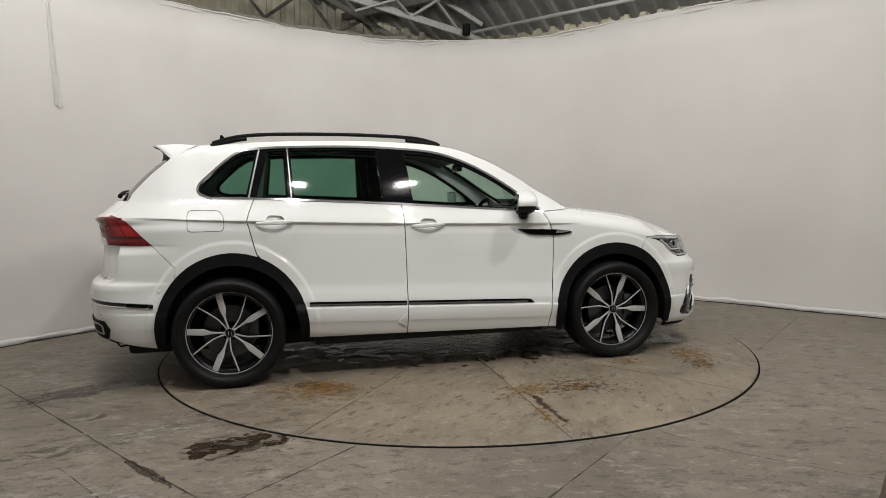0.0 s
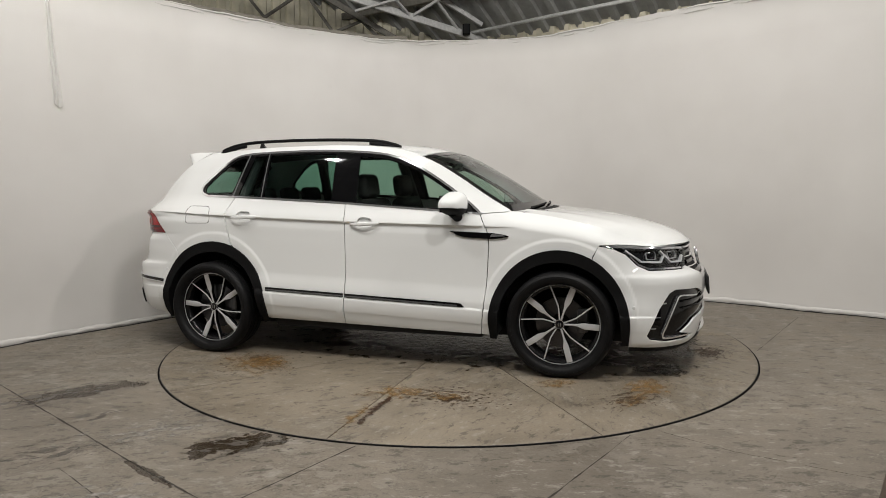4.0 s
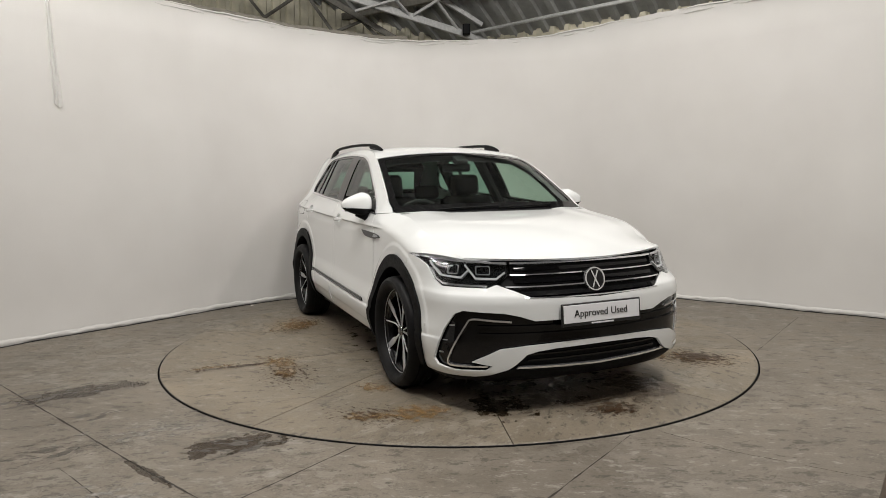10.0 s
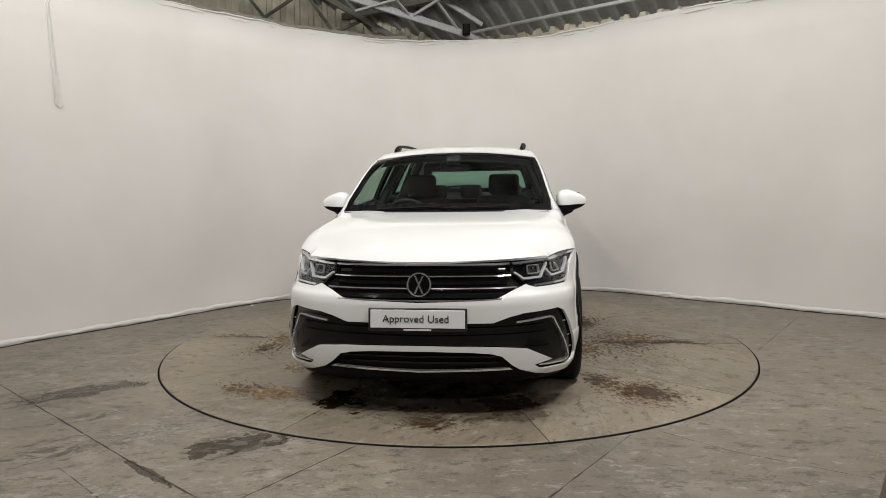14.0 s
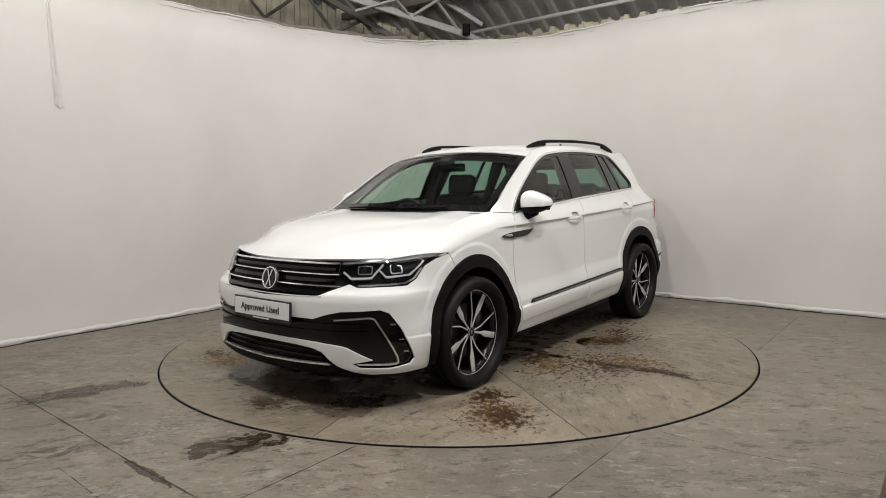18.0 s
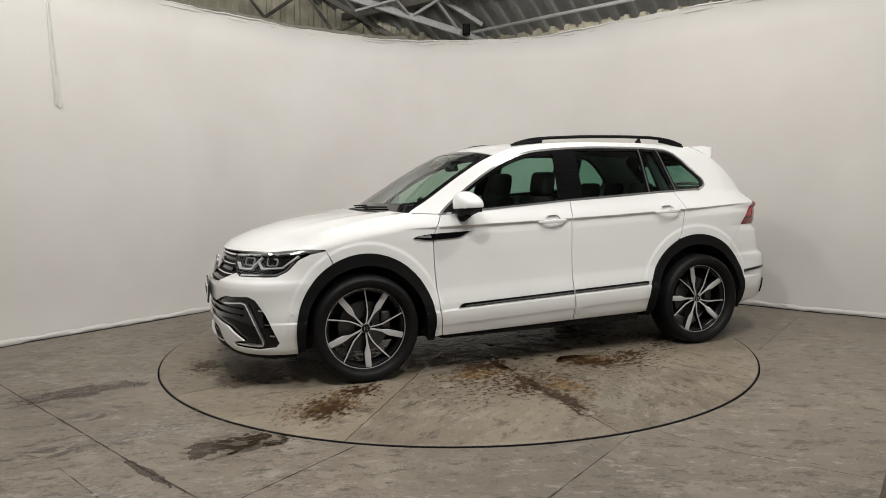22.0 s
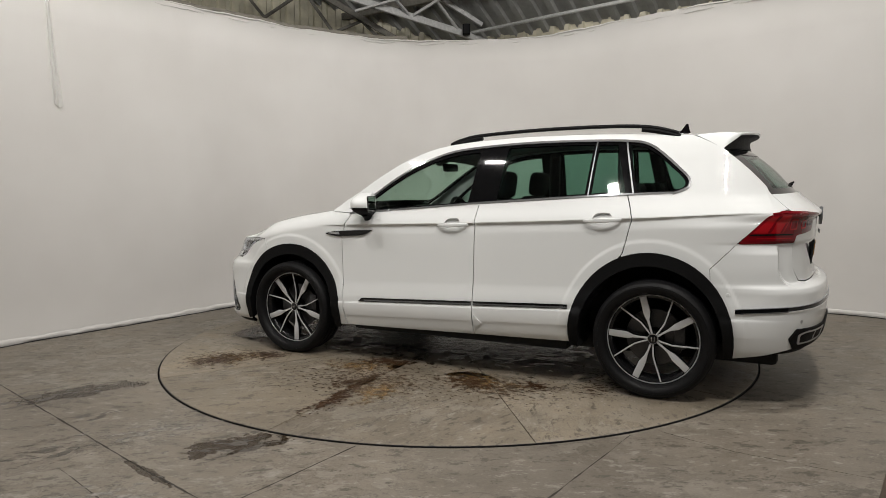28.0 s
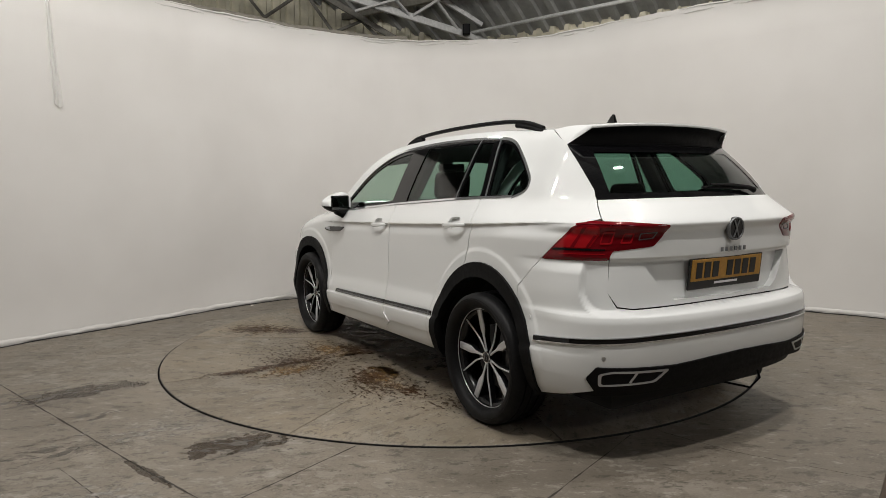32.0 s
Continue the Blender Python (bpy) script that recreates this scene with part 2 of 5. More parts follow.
def studio():
    # floor slab with a round pit for the turntable
    R, n = 2.268, 160
    outer, ring, verts, faces = [], [], [], []
    radii = (R - 0.001, 2.7, 3.4, 4.6, 7.0, 14.0)
    for r in radii:
        for i in range(n):
            a = 2 * math.pi * i / n
            verts.append((r * math.cos(a), r * math.sin(a), 0))
    for k in range(len(radii) - 1):
        for i in range(n):
            j = (i + 1) % n
            faces.append((k * n + i, (k + 1) * n + i, (k + 1) * n + j, k * n + j))
    tagged(place("floor", mesh_of("floor", verts, faces, FLOOR, False)),
           "worn grey concrete floor with scuffs and damp patches", "floor", kind="structure")
    pit = lathe_bm([(0, -0.25), (R, -0.25), (R, -0.002)], 160, "z")
    tagged(part("pit", pit, DARK, None), "dark pit under the turntable", "pit", kind="structure")

    # round white wall
    verts, faces = [], []
    a0, a1, step = -128, 128, 2
    angles = list(range(a0, a1 + 1, step))
    levels = (0.0, 0.05, 0.5, 1.0, 1.6, 2.2, 2.7, 1.0)
    for a in angles:
        for k, z in enumerate(levels):
            zz = wall_top(a) if k == len(levels) - 1 else z
            bulge = 0.01 * math.sin(a * 0.23 + z) + (0.012 if z < 0.04 else 0)
            verts.append(on_wall(a, zz, bulge))
        verts.append(on_wall(a, wall_top(a), -0.07))
        verts.append(on_wall(a, 0.0, -0.07))
    w = len(levels) + 2
    for i in range(len(angles) - 1):
        for k in range(w - 1):
            faces.append((i * w + k, (i + 1) * w + k, (i + 1) * w + k + 1, i * w + k + 1))
    tagged(place("wall_round", mesh_of("wall_round", verts, faces, WALL)),
           "curved white studio wall of stretched sheet", "wall", kind="structure")


studio()

# ---- the car ----
# x forward, y to its left, z up, origin on the ground between the axles
OFFSET = Matrix.Translation((-0.3723, 0.0065, 0.0))


# >>> shape
# plan outline of half the body: q runs from the nose's middle to the tail's middle and equals x along the side
PLAN = [(2.9, 2.270, 0.0), (2.7, 2.262, 0.2), (2.5, 2.235, 0.4), (2.3, 2.168, 0.605), (2.15, 2.08, 0.728), (2.0, 1.965, 0.820),
        (1.8, 1.79, 0.871), (1.6, 1.60, 0.894), (1.3, 1.30, 0.90), (0.0, 0.0, 0.905), (-1.3, -1.3, 0.90), (-1.6, -1.6, 0.892),
        (-1.8, -1.79, 0.876), (-2.0, -1.972, 0.838), (-2.15, -2.098, 0.755), (-2.3, -2.182, 0.62), (-2.5, -2.235, 0.41),
        (-2.7, -2.258, 0.2), (-2.9, -2.265, 0.0)]
SIDE = [(0.16, -0.14), (0.24, -0.072), (0.285, -0.040), (0.362, -0.016), (0.369, -0.013), (0.455, -0.003), (0.462, -0.005), (0.468, -0.014), (0.505, -0.0125), (0.53, -0.015),
        (0.62, -0.0255), (0.74, -0.022), (0.86, -0.013), (0.93, -0.0105), (0.985, -0.0155), (0.994, -0.013), (1.004, 0.0), (1.02, -0.006), (1.10, -0.047), (1.20, -0.085), (1.35, -0.145), (1.46, -0.200),
        (1.53, -0.245), (1.60, -0.32)]
SIDE_WING = [(0.16, -0.14), (0.24, -0.072), (0.285, -0.040), (0.362, -0.016), (0.369, -0.013), (0.455, -0.003), (0.462, -0.005), (0.468, -0.014), (0.505, -0.0125), (0.53, -0.015),
             (0.62, -0.0255), (0.74, -0.022), (0.86, -0.013), (0.93, -0.0075), (0.98, -0.007), (1.02, -0.012), (1.10, -0.047), (1.20, -0.085), (1.35, -0.145), (1.46, -0.200),
             (1.53, -0.245), (1.60, -0.32)]
NOSE = [(0.16, -0.13), (0.20, -0.05), (0.26, -0.008), (0.38, 0.0), (0.46, 0.0), (0.54, 0.0), (0.62, -0.002), (0.665, -0.012),
        (0.70, -0.045), (0.76, -0.080), (0.84, -0.105), (0.90, -0.15), (1.0, -0.3)]
TAIL = [(0.16, -0.20), (0.24, -0.09), (0.32, -0.04), (0.42, -0.015), (0.55, 0.0), (0.645, -0.002), (0.675, -0.010), (0.70, -0.036), (0.72, -0.040),
        (0.80, -0.044), (0.916, -0.051), (0.930, -0.039), (1.04, -0.038), (1.086, -0.050), (1.10, -0.062), (1.15, -0.122), (1.2, -0.178), (1.35, -0.255), (1.48, -0.320), (1.6, -0.39)]
SHOULDER = [(-2.2, 1.105), (-1.9, 1.10), (-1.2, 1.066), (-0.226, 1.027), (0.826, 0.999), (1.5, 0.985), (2.2, 0.97)]
HOOD_EDGE = [(0.9, 1.10), (1.0, 1.088), (1.3, 1.045), (1.6, 0.980), (1.85, 0.900), (2.0, 0.870), (2.15, 0.863), (2.3, 0.858), (2.5, 0.856), (2.9, 0.855)]


def ramp01(v, a, b):
    t = np.clip((v - a) / (b - a), 0, 1)
    return t * t * (3 - 2 * t)


def S(q, z):
    """The body's outer skin at the plan station q and the height z."""
    q, z = np.broadcast_arrays(np.asarray(q, float), np.asarray(z, float))
    flip = np.where(np.abs(q) > 2.9, -1.0, 1.0)
    q = np.where(np.abs(q) > 2.9, np.sign(q) * (5.8 - np.abs(q)), q)
    px, py = curve(PLAN, q)
    ax, ay = curve(PLAN, q - 0.004)
    bx, by = curve(PLAN, q + 0.004)
    tx, ty = bx - ax, by - ay
    n = np.hypot(tx, ty) + 1e-12
    nx, ny = -ty / n, tx / n
    # square to the middle plane at nose and tail
    ny = ny * np.clip((2.9 - np.abs(q)) / 0.2, 0, 1)
    nx = np.sign(q) * np.sqrt(np.maximum(0, 1 - ny ** 2)) * (np.abs(q) > 2.5) + nx * (np.abs(q) <= 2.5)
    wf, wr = ramp01(q, 1.5, 2.15), ramp01(-q, 1.55, 2.2)
    # the shoulder and sill lines sink towards the nose
    ze = z - (curve(SHOULDER, q) - 1.01) * ramp01(z, 0.62, 1.0) * (1 - ramp01(z, 1.15, 1.4)) + 0.0375 * np.clip(q, -1, 1) * (1 - ramp01(z, 0.55, 0.8))
    fade = ramp01(q, 0.72, 1.15)
    d = (1 - wf - wr) * (curve(SIDE, ze) * (1 - fade) + curve(SIDE_WING, ze) * fade) + wf * curve(NOSE, z) + wr * curve(TAIL, z)
    # the tailgate sits in a sunken field with a rounded corner
    u, v = (-q - 2.035) / 0.13, (z - 0.678) / 0.13
    s = np.where((u < 1) & (v < 1), 1 - np.hypot(1 - np.minimum(u, 1), 1 - np.minimum(v, 1)), np.minimum(u, v))
    w = ramp01(z, 0.86, 0.93)
    d = d - 0.037 * (ramp01(s, 0.0, 0.20) * (1 - w) + wr * w) * (1 - ramp01(z, 1.04, 1.085))
    # fender tops roll in to the bonnet's edge
    roll = np.clip((z - (curve(HOOD_EDGE, q) - 0.11)) / 0.11, 0, 1.3) ** 2
    d = d - 0.10 * roll * ramp01(q, 0.85, 1.25) * (1 - ramp01(q, 1.75, 2.1))
    # flares above the wheel arches
    for cx, rx, rz in ((1.335, 0.452, 0.484), (-1.315, 0.466, 0.505)):
        r = np.hypot((q - cx) / rx, (z - 0.35) / rz)
        d = d + 0.0065 * (1 - ramp01(r, 1.12, 1.18)) * ramp01(z, 0.3, 0.5)
    # the cabin narrows to the windscreen and to the tail
    d = d - 0.045 * ramp01(z, 1.0, 1.25) * (ramp01(q, 0.3, 1.1) * (1 - wf) + 0.8 * ramp01(-q, 1.0, 1.7) * (1 - wr))
    # full hips, and a greenhouse that leans in
    lean = curve([(0.16, 1.014), (0.38, 1.014), (0.52, 1.002), (0.75, 0.978), (0.92, 0.960), (1.02, 0.956), (1.12, 0.951), (1.30, 0.943), (1.60, 0.928)], z)
    lean = lean + (0.030 * ramp01(q, 1.05, 1.7) + 0.020 * ramp01(-q, 1.1, 1.8)) * ramp01(z, 0.5, 0.8) * (1 - ramp01(z, 1.0, 1.12))
    lean = lean - 0.050 * ramp01(-q, 0.6, 1.45) * ramp01(z, 1.06, 1.22) * (1 - 0.7 * ramp01(-q, 1.48, 1.75))
    return np.stack([px + nx * d, (py + ny * d) * flip * lean, z], -1)


def q_front(y):
    return float(np.interp(abs(y), [p[2] for p in PLAN[:9]], [p[0] for p in PLAN[:9]]))


def q_rear(y):
    return float(np.interp(abs(y), [p[2] for p in PLAN[::-1][:9]], [p[0] for p in PLAN[::-1][:9]]))


# upper edge of the cabin's side: windscreen pillar, roof rail and tail pillar, as (x, z)
EDGE = [(1.02, 1.085), (0.82, 1.205), (0.60, 1.345), (0.40, 1.452), (0.15, 1.535), (-0.1, 1.565), (-0.5, 1.583), (-0.9, 1.580),
        (-1.3, 1.563), (-1.6, 1.545), (-1.75, 1.525)]
# middle line of windscreen and roof, met by the same steps
MIDDLE = [(1.02, 1.14, 1.092), (0.82, 0.93, 1.228), (0.60, 0.69, 1.378), (0.40, 0.46, 1.502), (0.15, 0.17, 1.575), (-0.1, -0.1, 1.600),
          (-0.5, -0.5, 1.612), (-0.9, -0.9, 1.610), (-1.3, -1.3, 1.596), (-1.6, -1.62, 1.577), (-1.75, -1.80, 1.562)]


def T(u, t):
    """Windscreen and roof: u is the edge's x, t goes from -1 to 1 across."""
    u, t = np.broadcast_arrays(np.asarray(u, float), np.asarray(t, float))
    e = S(u, curve(EDGE, u))
    mx, mz = curve(MIDDLE, u)
    k = np.abs(t) ** 2.2
    return np.stack([mx + (e[..., 0] - mx) * k, e[..., 1] * t, mz + (e[..., 2] - mz) * k], -1)


BONNET = [(0.0, 1.14, 1.090), (0.45, 1.62, 1.040), (0.75, 1.93, 0.970), (0.92, 2.10, 0.902), (1.0, 2.162, 0.853)]
BONNET_SIDE = [(0.0, 1.0), (0.45, 1.45), (0.75, 1.75), (0.92, 1.94), (1.0, 2.07)]


def H(u, t):
    """The bonnet: u from the windscreen to the nose, t across."""
    u, t = np.broadcast_arrays(np.asarray(u, float), np.asarray(t, float))
    cx, cz = curve(BONNET, u)
    sq = curve(BONNET_SIDE, u)
    e = S(sq, curve(HOOD_EDGE, sq))
    k = np.abs(t) ** (2.0 + 0.5 * (1 - u))
    crease = 0.005 * np.exp(-((np.abs(t) - 0.72) / 0.10) ** 2) * np.clip(1 - u, 0, 1)
    return np.stack([cx + (e[..., 0] - cx) * k, e[..., 1] * t, cz + (e[..., 2] - cz) * k + crease], -1)


# the tailgate's glass: its side edge on the skin as (z, q), its middle line as (z, x)
PILLAR = [(1.18, -2.068), (1.195, -2.055), (1.26, -1.970), (1.325, -1.888), (1.465, -1.705), (1.53, -1.62)]
MIDGLASS = [(1.17, -2.095), (1.20, -2.073), (1.23, -2.045), (1.36, -1.925), (1.48, -1.775), (1.53, -1.70)]


def B(s, z):
    """The tailgate's glass: s from -1 to 1 across, z up."""
    s, z = np.broadcast_arrays(np.asarray(s, float), np.asarray(z, float))
    e = S(curve(PILLAR, z), z)
    x = curve(MIDGLASS, z)
    k = np.abs(s) ** 2.1
    return np.stack([x + (e[..., 0] - x) * k, e[..., 1] * s, z], -1)
# <<< shape


def inside(loops, p):
    """Which of the points p lie inside the loops (even-odd)."""
    res = np.zeros(len(p), bool)
    for loop in loops:
        a = np.asarray(loop)
        b = np.roll(a, -1, 0)
        for (x0, y0), (x1, y1) in zip(a, b):
            if y0 == y1:
                continue
            c = (y0 > p[:, 1]) != (y1 > p[:, 1])
            res ^= c & (p[:, 0] < (x1 - x0) * (p[:, 1] - y0) / (y1 - y0) + x0)
    return res


def dens(loop, step):
    out = []
    for i, a in enumerate(loop):
        b = loop[(i + 1) % len(loop)]
        n = max(1, int(math.ceil(math.dist(a, b) / step)))
        out += [(a[0] + (b[0] - a[0]) * k / n, a[1] + (b[1] - a[1]) * k / n) for k in range(n)]
    return out


def rounded(loop, r, n=4):
    """Cut a loop's corners with arcs of about r."""
    out = []
    m = len(loop)
    for i in range(m):
        p0, p, p1 = Vector(loop[i - 1]), Vector(loop[i]), Vector(loop[(i + 1) % m])
        a, b = p0 - p, p1 - p
        ra = min(r, a.length * 0.45, b.length * 0.45)
        s, e = p + a.normalized() * ra, p + b.normalized() * ra
        for k in range(n + 1):
            t = k / n
            v = s * (1 - t) ** 2 + p * 2 * t * (1 - t) + e * t * t
            out.append((v.x, v.y))
    return out


def skin(name, loops, mat, parent, surf=S, side=1, off=0.0, rim=0.014, step=0.035, edge=0.02, label="", puff=0.0, fine=None):
    """A panel cut out of a surface: loops are its outline and holes in the surface's own coordinates."""
    from mathutils.geometry import delaunay_2d_cdt
    rings = [dens(l, edge) for l in loops]
    pts = [p for r in rings for p in r]
    edges, k = [], 0
    for r in rings:
        edges += [(k + i, k + (i + 1) % len(r)) for i in range(len(r))]
        k += len(r)
    a = np.array(rings[0])
    lo, hi = a.min(0), a.max(0)
    nx, ny = (max(2, int((hi[i] - lo[i]) / s) + 1) for i, s in ((0, step), (1, fine or step)))
    g = np.stack(np.meshgrid(np.linspace(lo[0], hi[0], nx), np.linspace(lo[1], hi[1], ny)), -1).reshape(-1, 2)
    g = g[inside(rings, g)]
    if len(g):
        b = np.array(pts)
        d = np.sqrt(((g[:, None] - b[None]) ** 2).sum(-1)).min(1)
        g = g[d > edge * 0.6]
    vs, _, fs, *_ = delaunay_2d_cdt([Vector(p) for p in pts] + [Vector(p) for p in g], edges, [], 0, 1e-6)
    v = np.array([(p.x, p.y) for p in vs])
    f = np.array([x for x in fs if len(x) == 3])
    f = f[inside(rings, v[f].mean(1))]
    e = 0.0025
    p = surf(v[:, 0], v[:, 1])
    da = surf(v[:, 0] + e, v[:, 1]) - surf(v[:, 0] - e, v[:, 1])
    db = surf(v[:, 0], v[:, 1] + e) - surf(v[:, 0], v[:, 1] - e)
    n = np.cross(da, db)
    n /= np.linalg.norm(n, axis=1, keepdims=True) + 1e-12
    mid = p.mean(0) - np.array([p[:, 0].mean() * 0.6, 0, 0.45])
    if (n * mid).sum() < 0:
        n = -n
    lift = off
    if puff:
        b = np.array([q for r in rings for q in r])
        d = np.sqrt(((v[:, None] - b[None]) ** 2).sum(-1)).min(1)
        lift = off + puff * (1 - np.exp(-d / 0.02))
        lift = lift[:, None]
    p = p + n * lift
    tri = np.cross(p[f[:, 1]] - p[f[:, 0]], p[f[:, 2]] - p[f[:, 0]])
    flip = (tri * n[f].mean(1)).sum(1) < 0
    f[flip] = f[flip][:, ::-1]
    # rim: border edges go in by rim
    count = {}
    for t in f:
        for i in range(3):
            key = (t[i], t[(i + 1) % 3])
            count[key] = 1
    border = [k for k in count if (k[1], k[0]) not in count]
    verts, faces, norms = list(p), [tuple(t) for t in f], []
    for t in f:
        norms += [n[i] for i in t]
    if rim:
        for i, j in border:
            s = len(verts)
            verts += [p[i], p[j], p[j] - n[j] * rim, p[i] - n[i] * rim]
            faces.append((s + 1, s, s + 3, s + 2))
            w = np.cross(p[j] - p[i], n[i])
            w = w / (np.linalg.norm(w) + 1e-12) * (1 if rim > 0 else -1)
            norms += [w] * 4
    verts, norms = np.array(verts), np.array(norms)
    if side < 0:
        verts = verts * (1, -1, 1)
        norms = norms * (1, -1, 1)
        faces = [fc[::-1] for fc in faces]
        out, k = [], 0
        for fc in faces:
            out.append(norms[k:k + len(fc)][::-1])
            k += len(fc)
        norms = np.concatenate(out)
    me = mesh_of(name, verts, faces, mat)
    me.normals_split_custom_set([tuple(x) for x in norms])
    ob = place(name, me, parent, label)
    if parent is CAR:
        ob.matrix_basis = OFFSET
    return ob


CAR = tagged(new("car"), "white five-door SUV with black wheel arches, parked on the turntable", "car")


def arch(cx, rx, rz, cz, a0=0, a1=180, n=28):
    return [(cx + rx * math.cos(radians(a0 + (a1 - a0) * i / n)), cz + rz * math.sin(radians(a0 + (a1 - a0) * i / n))) for i in range(n + 1)]


AXLE_F, AXLE_R, WHEEL_Z = 1.3395, -1.3395, 0.351
ARCH_F = arch(1.335, 0.452, 0.484, 0.35)
ARCH_R = arch(-1.315, 0.466, 0.505, 0.35)


def loop_of(*chains):
    out = []
    for c in chains:
        for p in c:
            if not out or math.dist(out[-1], p) > 1e-5:
                out.append(tuple(p))
    return out


def band(pts, w):
    """A strip of width w along a chain of points."""
    v = [Vector(p) for p in pts]
    left, right = [], []
    for i, p in enumerate(v):
        a = (v[i] - v[i - 1]).normalized() if i else (v[1] - v[0]).normalized()
        b = (v[i + 1] - v[i]).normalized() if i < len(v) - 1 else a
        d = (a + b).normalized()
        k = w / 2 / max(0.5, d.dot(a))
        n = Vector((-d.y, d.x)) * k
        left.append(tuple(p + n))
        right.append(tuple(p - n))
    return left + right[::-1]


def soft_chain(pts, n=6):
    """A smooth chain through points."""
    p = [Vector(pts[0])] + [Vector(a) for a in pts] + [Vector(pts[-1])]
    out = []
    for i in range(1, len(p) - 2):
        for k in range(n):
            t = k / n
            a, b, c, d = p[i - 1], p[i], p[i + 1], p[i + 2]
            v = 0.5 * (2 * b + (c - a) * t + (2 * a - 5 * b + 4 * c - d) * t * t + (3 * b - a - 3 * c + d) * t ** 3)
            out.append((v.x, v.y))
    out.append(tuple(pts[-1]))
    return out


def shift(chain, dx, dz=0.0):
    return [(x + dx, z + dz) for x, z in chain]


def both(pts):
    """A loop across the car's middle from its left half; the first and last points lie on the middle."""
    s = 1 if pts[0][0] > 0 else -1
    return loop_of(pts, [(s * 5.8 - q, z) for q, z in pts[::-1]][:-1])


GAP_F = soft_chain([(0.800, 1.072), (0.857, 0.952), (0.866, 0.836), (0.855, 0.603), (0.820, 0.264)], 4)
GAP_M = soft_chain([(-0.208, 1.142), (-0.196, 1.007), (-0.189, 0.623), (-0.196, 0.283)], 4)
GAP_R = soft_chain([(-1.166, 1.190), (-1.207, 1.068), (-1.198, 1.022), (-1.161, 0.869), (-1.146, 0.838)], 3)
BELT = [(-1.418, 1.201), (-1.028, 1.188), (-0.839, 1.178), (-0.228, 1.144), (0.812, 1.067)]
DLO_TOP = soft_chain([(0.812, 1.067), (0.716, 1.148), (0.518, 1.288), (0.321, 1.402), (0.126, 1.478), (-0.07, 1.513), (-0.467, 1.537), (-0.86, 1.537),
                      (-1.134, 1.527), (-1.25, 1.505), (-1.34, 1.448), (-1.46, 1.340), (-1.508, 1.285), (-1.50, 1.235), (-1.418, 1.201)], 4)
BELT_X, BELT_Z = [p[0] for p in BELT], [p[1] for p in BELT]
TOP_X, TOP_Z = [p[0] for p in DLO_TOP[:41]][::-1], [p[1] for p in DLO_TOP[:41]][::-1]


def belt(a, b, dz=0.0, n=8):
    return [(float(x), float(np.interp(x, BELT_X, BELT_Z)) + dz) for x in np.linspace(a, b, n)]


def dlo(a, b, dz=0.0, n=14):
    return [(float(x), float(np.interp(x, TOP_X, TOP_Z)) + dz) for x in np.linspace(a, b, n)]


G = 0.003
LAMP = rounded([(1.59, 0.872), (1.71, 0.876), (1.93, 0.861), (2.18, 0.856), (2.375, 0.847), (2.385, 0.79), (2.32, 0.735), (2.25, 0.712), (1.93, 0.716),
                (1.85, 0.748), (1.77, 0.818), (1.69, 0.853)], 0.012)
TAIL_LAMP = rounded([(-1.795, 0.922), (-1.965, 1.075), (-2.06, 1.103), (-2.25, 1.098), (-2.475, 1.081), (-2.455, 1.03), (-2.41, 0.985),
                     (-2.20, 0.967), (-2.18, 0.925)], 0.014)
PANES = {
    "front_window": (GLASS_FRONT, loop_of(belt(-0.122, 0.66, 0.022), [(0.70, 1.112), (0.655, 1.165)], dlo(0.60, -0.155, -0.03))),
    "rear_window_pane": (GLASS_REAR, loop_of(belt(-0.905, -0.325, 0.02), dlo(-0.352, -0.925, -0.022))),
    "fixed_window": (GLASS_REAR, loop_of(belt(-1.148, -0.945, 0.02), dlo(-0.96, -1.072, -0.022))),
    "quarter_window": (GLASS_REAR, rounded(loop_of([(-1.215, 1.214), (-1.145, 1.507), (-1.24, 1.487), (-1.33, 1.43), (-1.44, 1.333), (-1.488, 1.28), (-1.48, 1.24), (-1.41, 1.218)]), 0.02)),
}


def handle_bm():
    bm = bmesh.new()
    n, m = 14, 8
    rings = []
    for i in range(n + 1):
        t = i / n
        x = -0.115 + 0.23 * t
        lift = 0.034 * math.sin(math.pi * t) ** 0.55 if 0 < t < 1 else 0.0
        h = 0.008 + 0.006 * math.sin(math.pi * t)
        rings.append([bm.verts.new((x, lift + 0.008 * math.cos(a), h * math.sin(a))) for a in [2 * math.pi * k / m for k in range(m)]])
    for i in range(n):
        for k in range(m):
            bm.faces.new((rings[i][k], rings[i][(k + 1) % m], rings[i + 1][(k + 1) % m], rings[i + 1][k]))
    bm.faces.new(rings[0])
    bm.faces.new(rings[-1])
    return bm


def on_skin(q, z, side, off=0.0):
    p = S(q, z)
    return Vector((float(p[0]), float(p[1]) * side + off * side, float(p[2])))


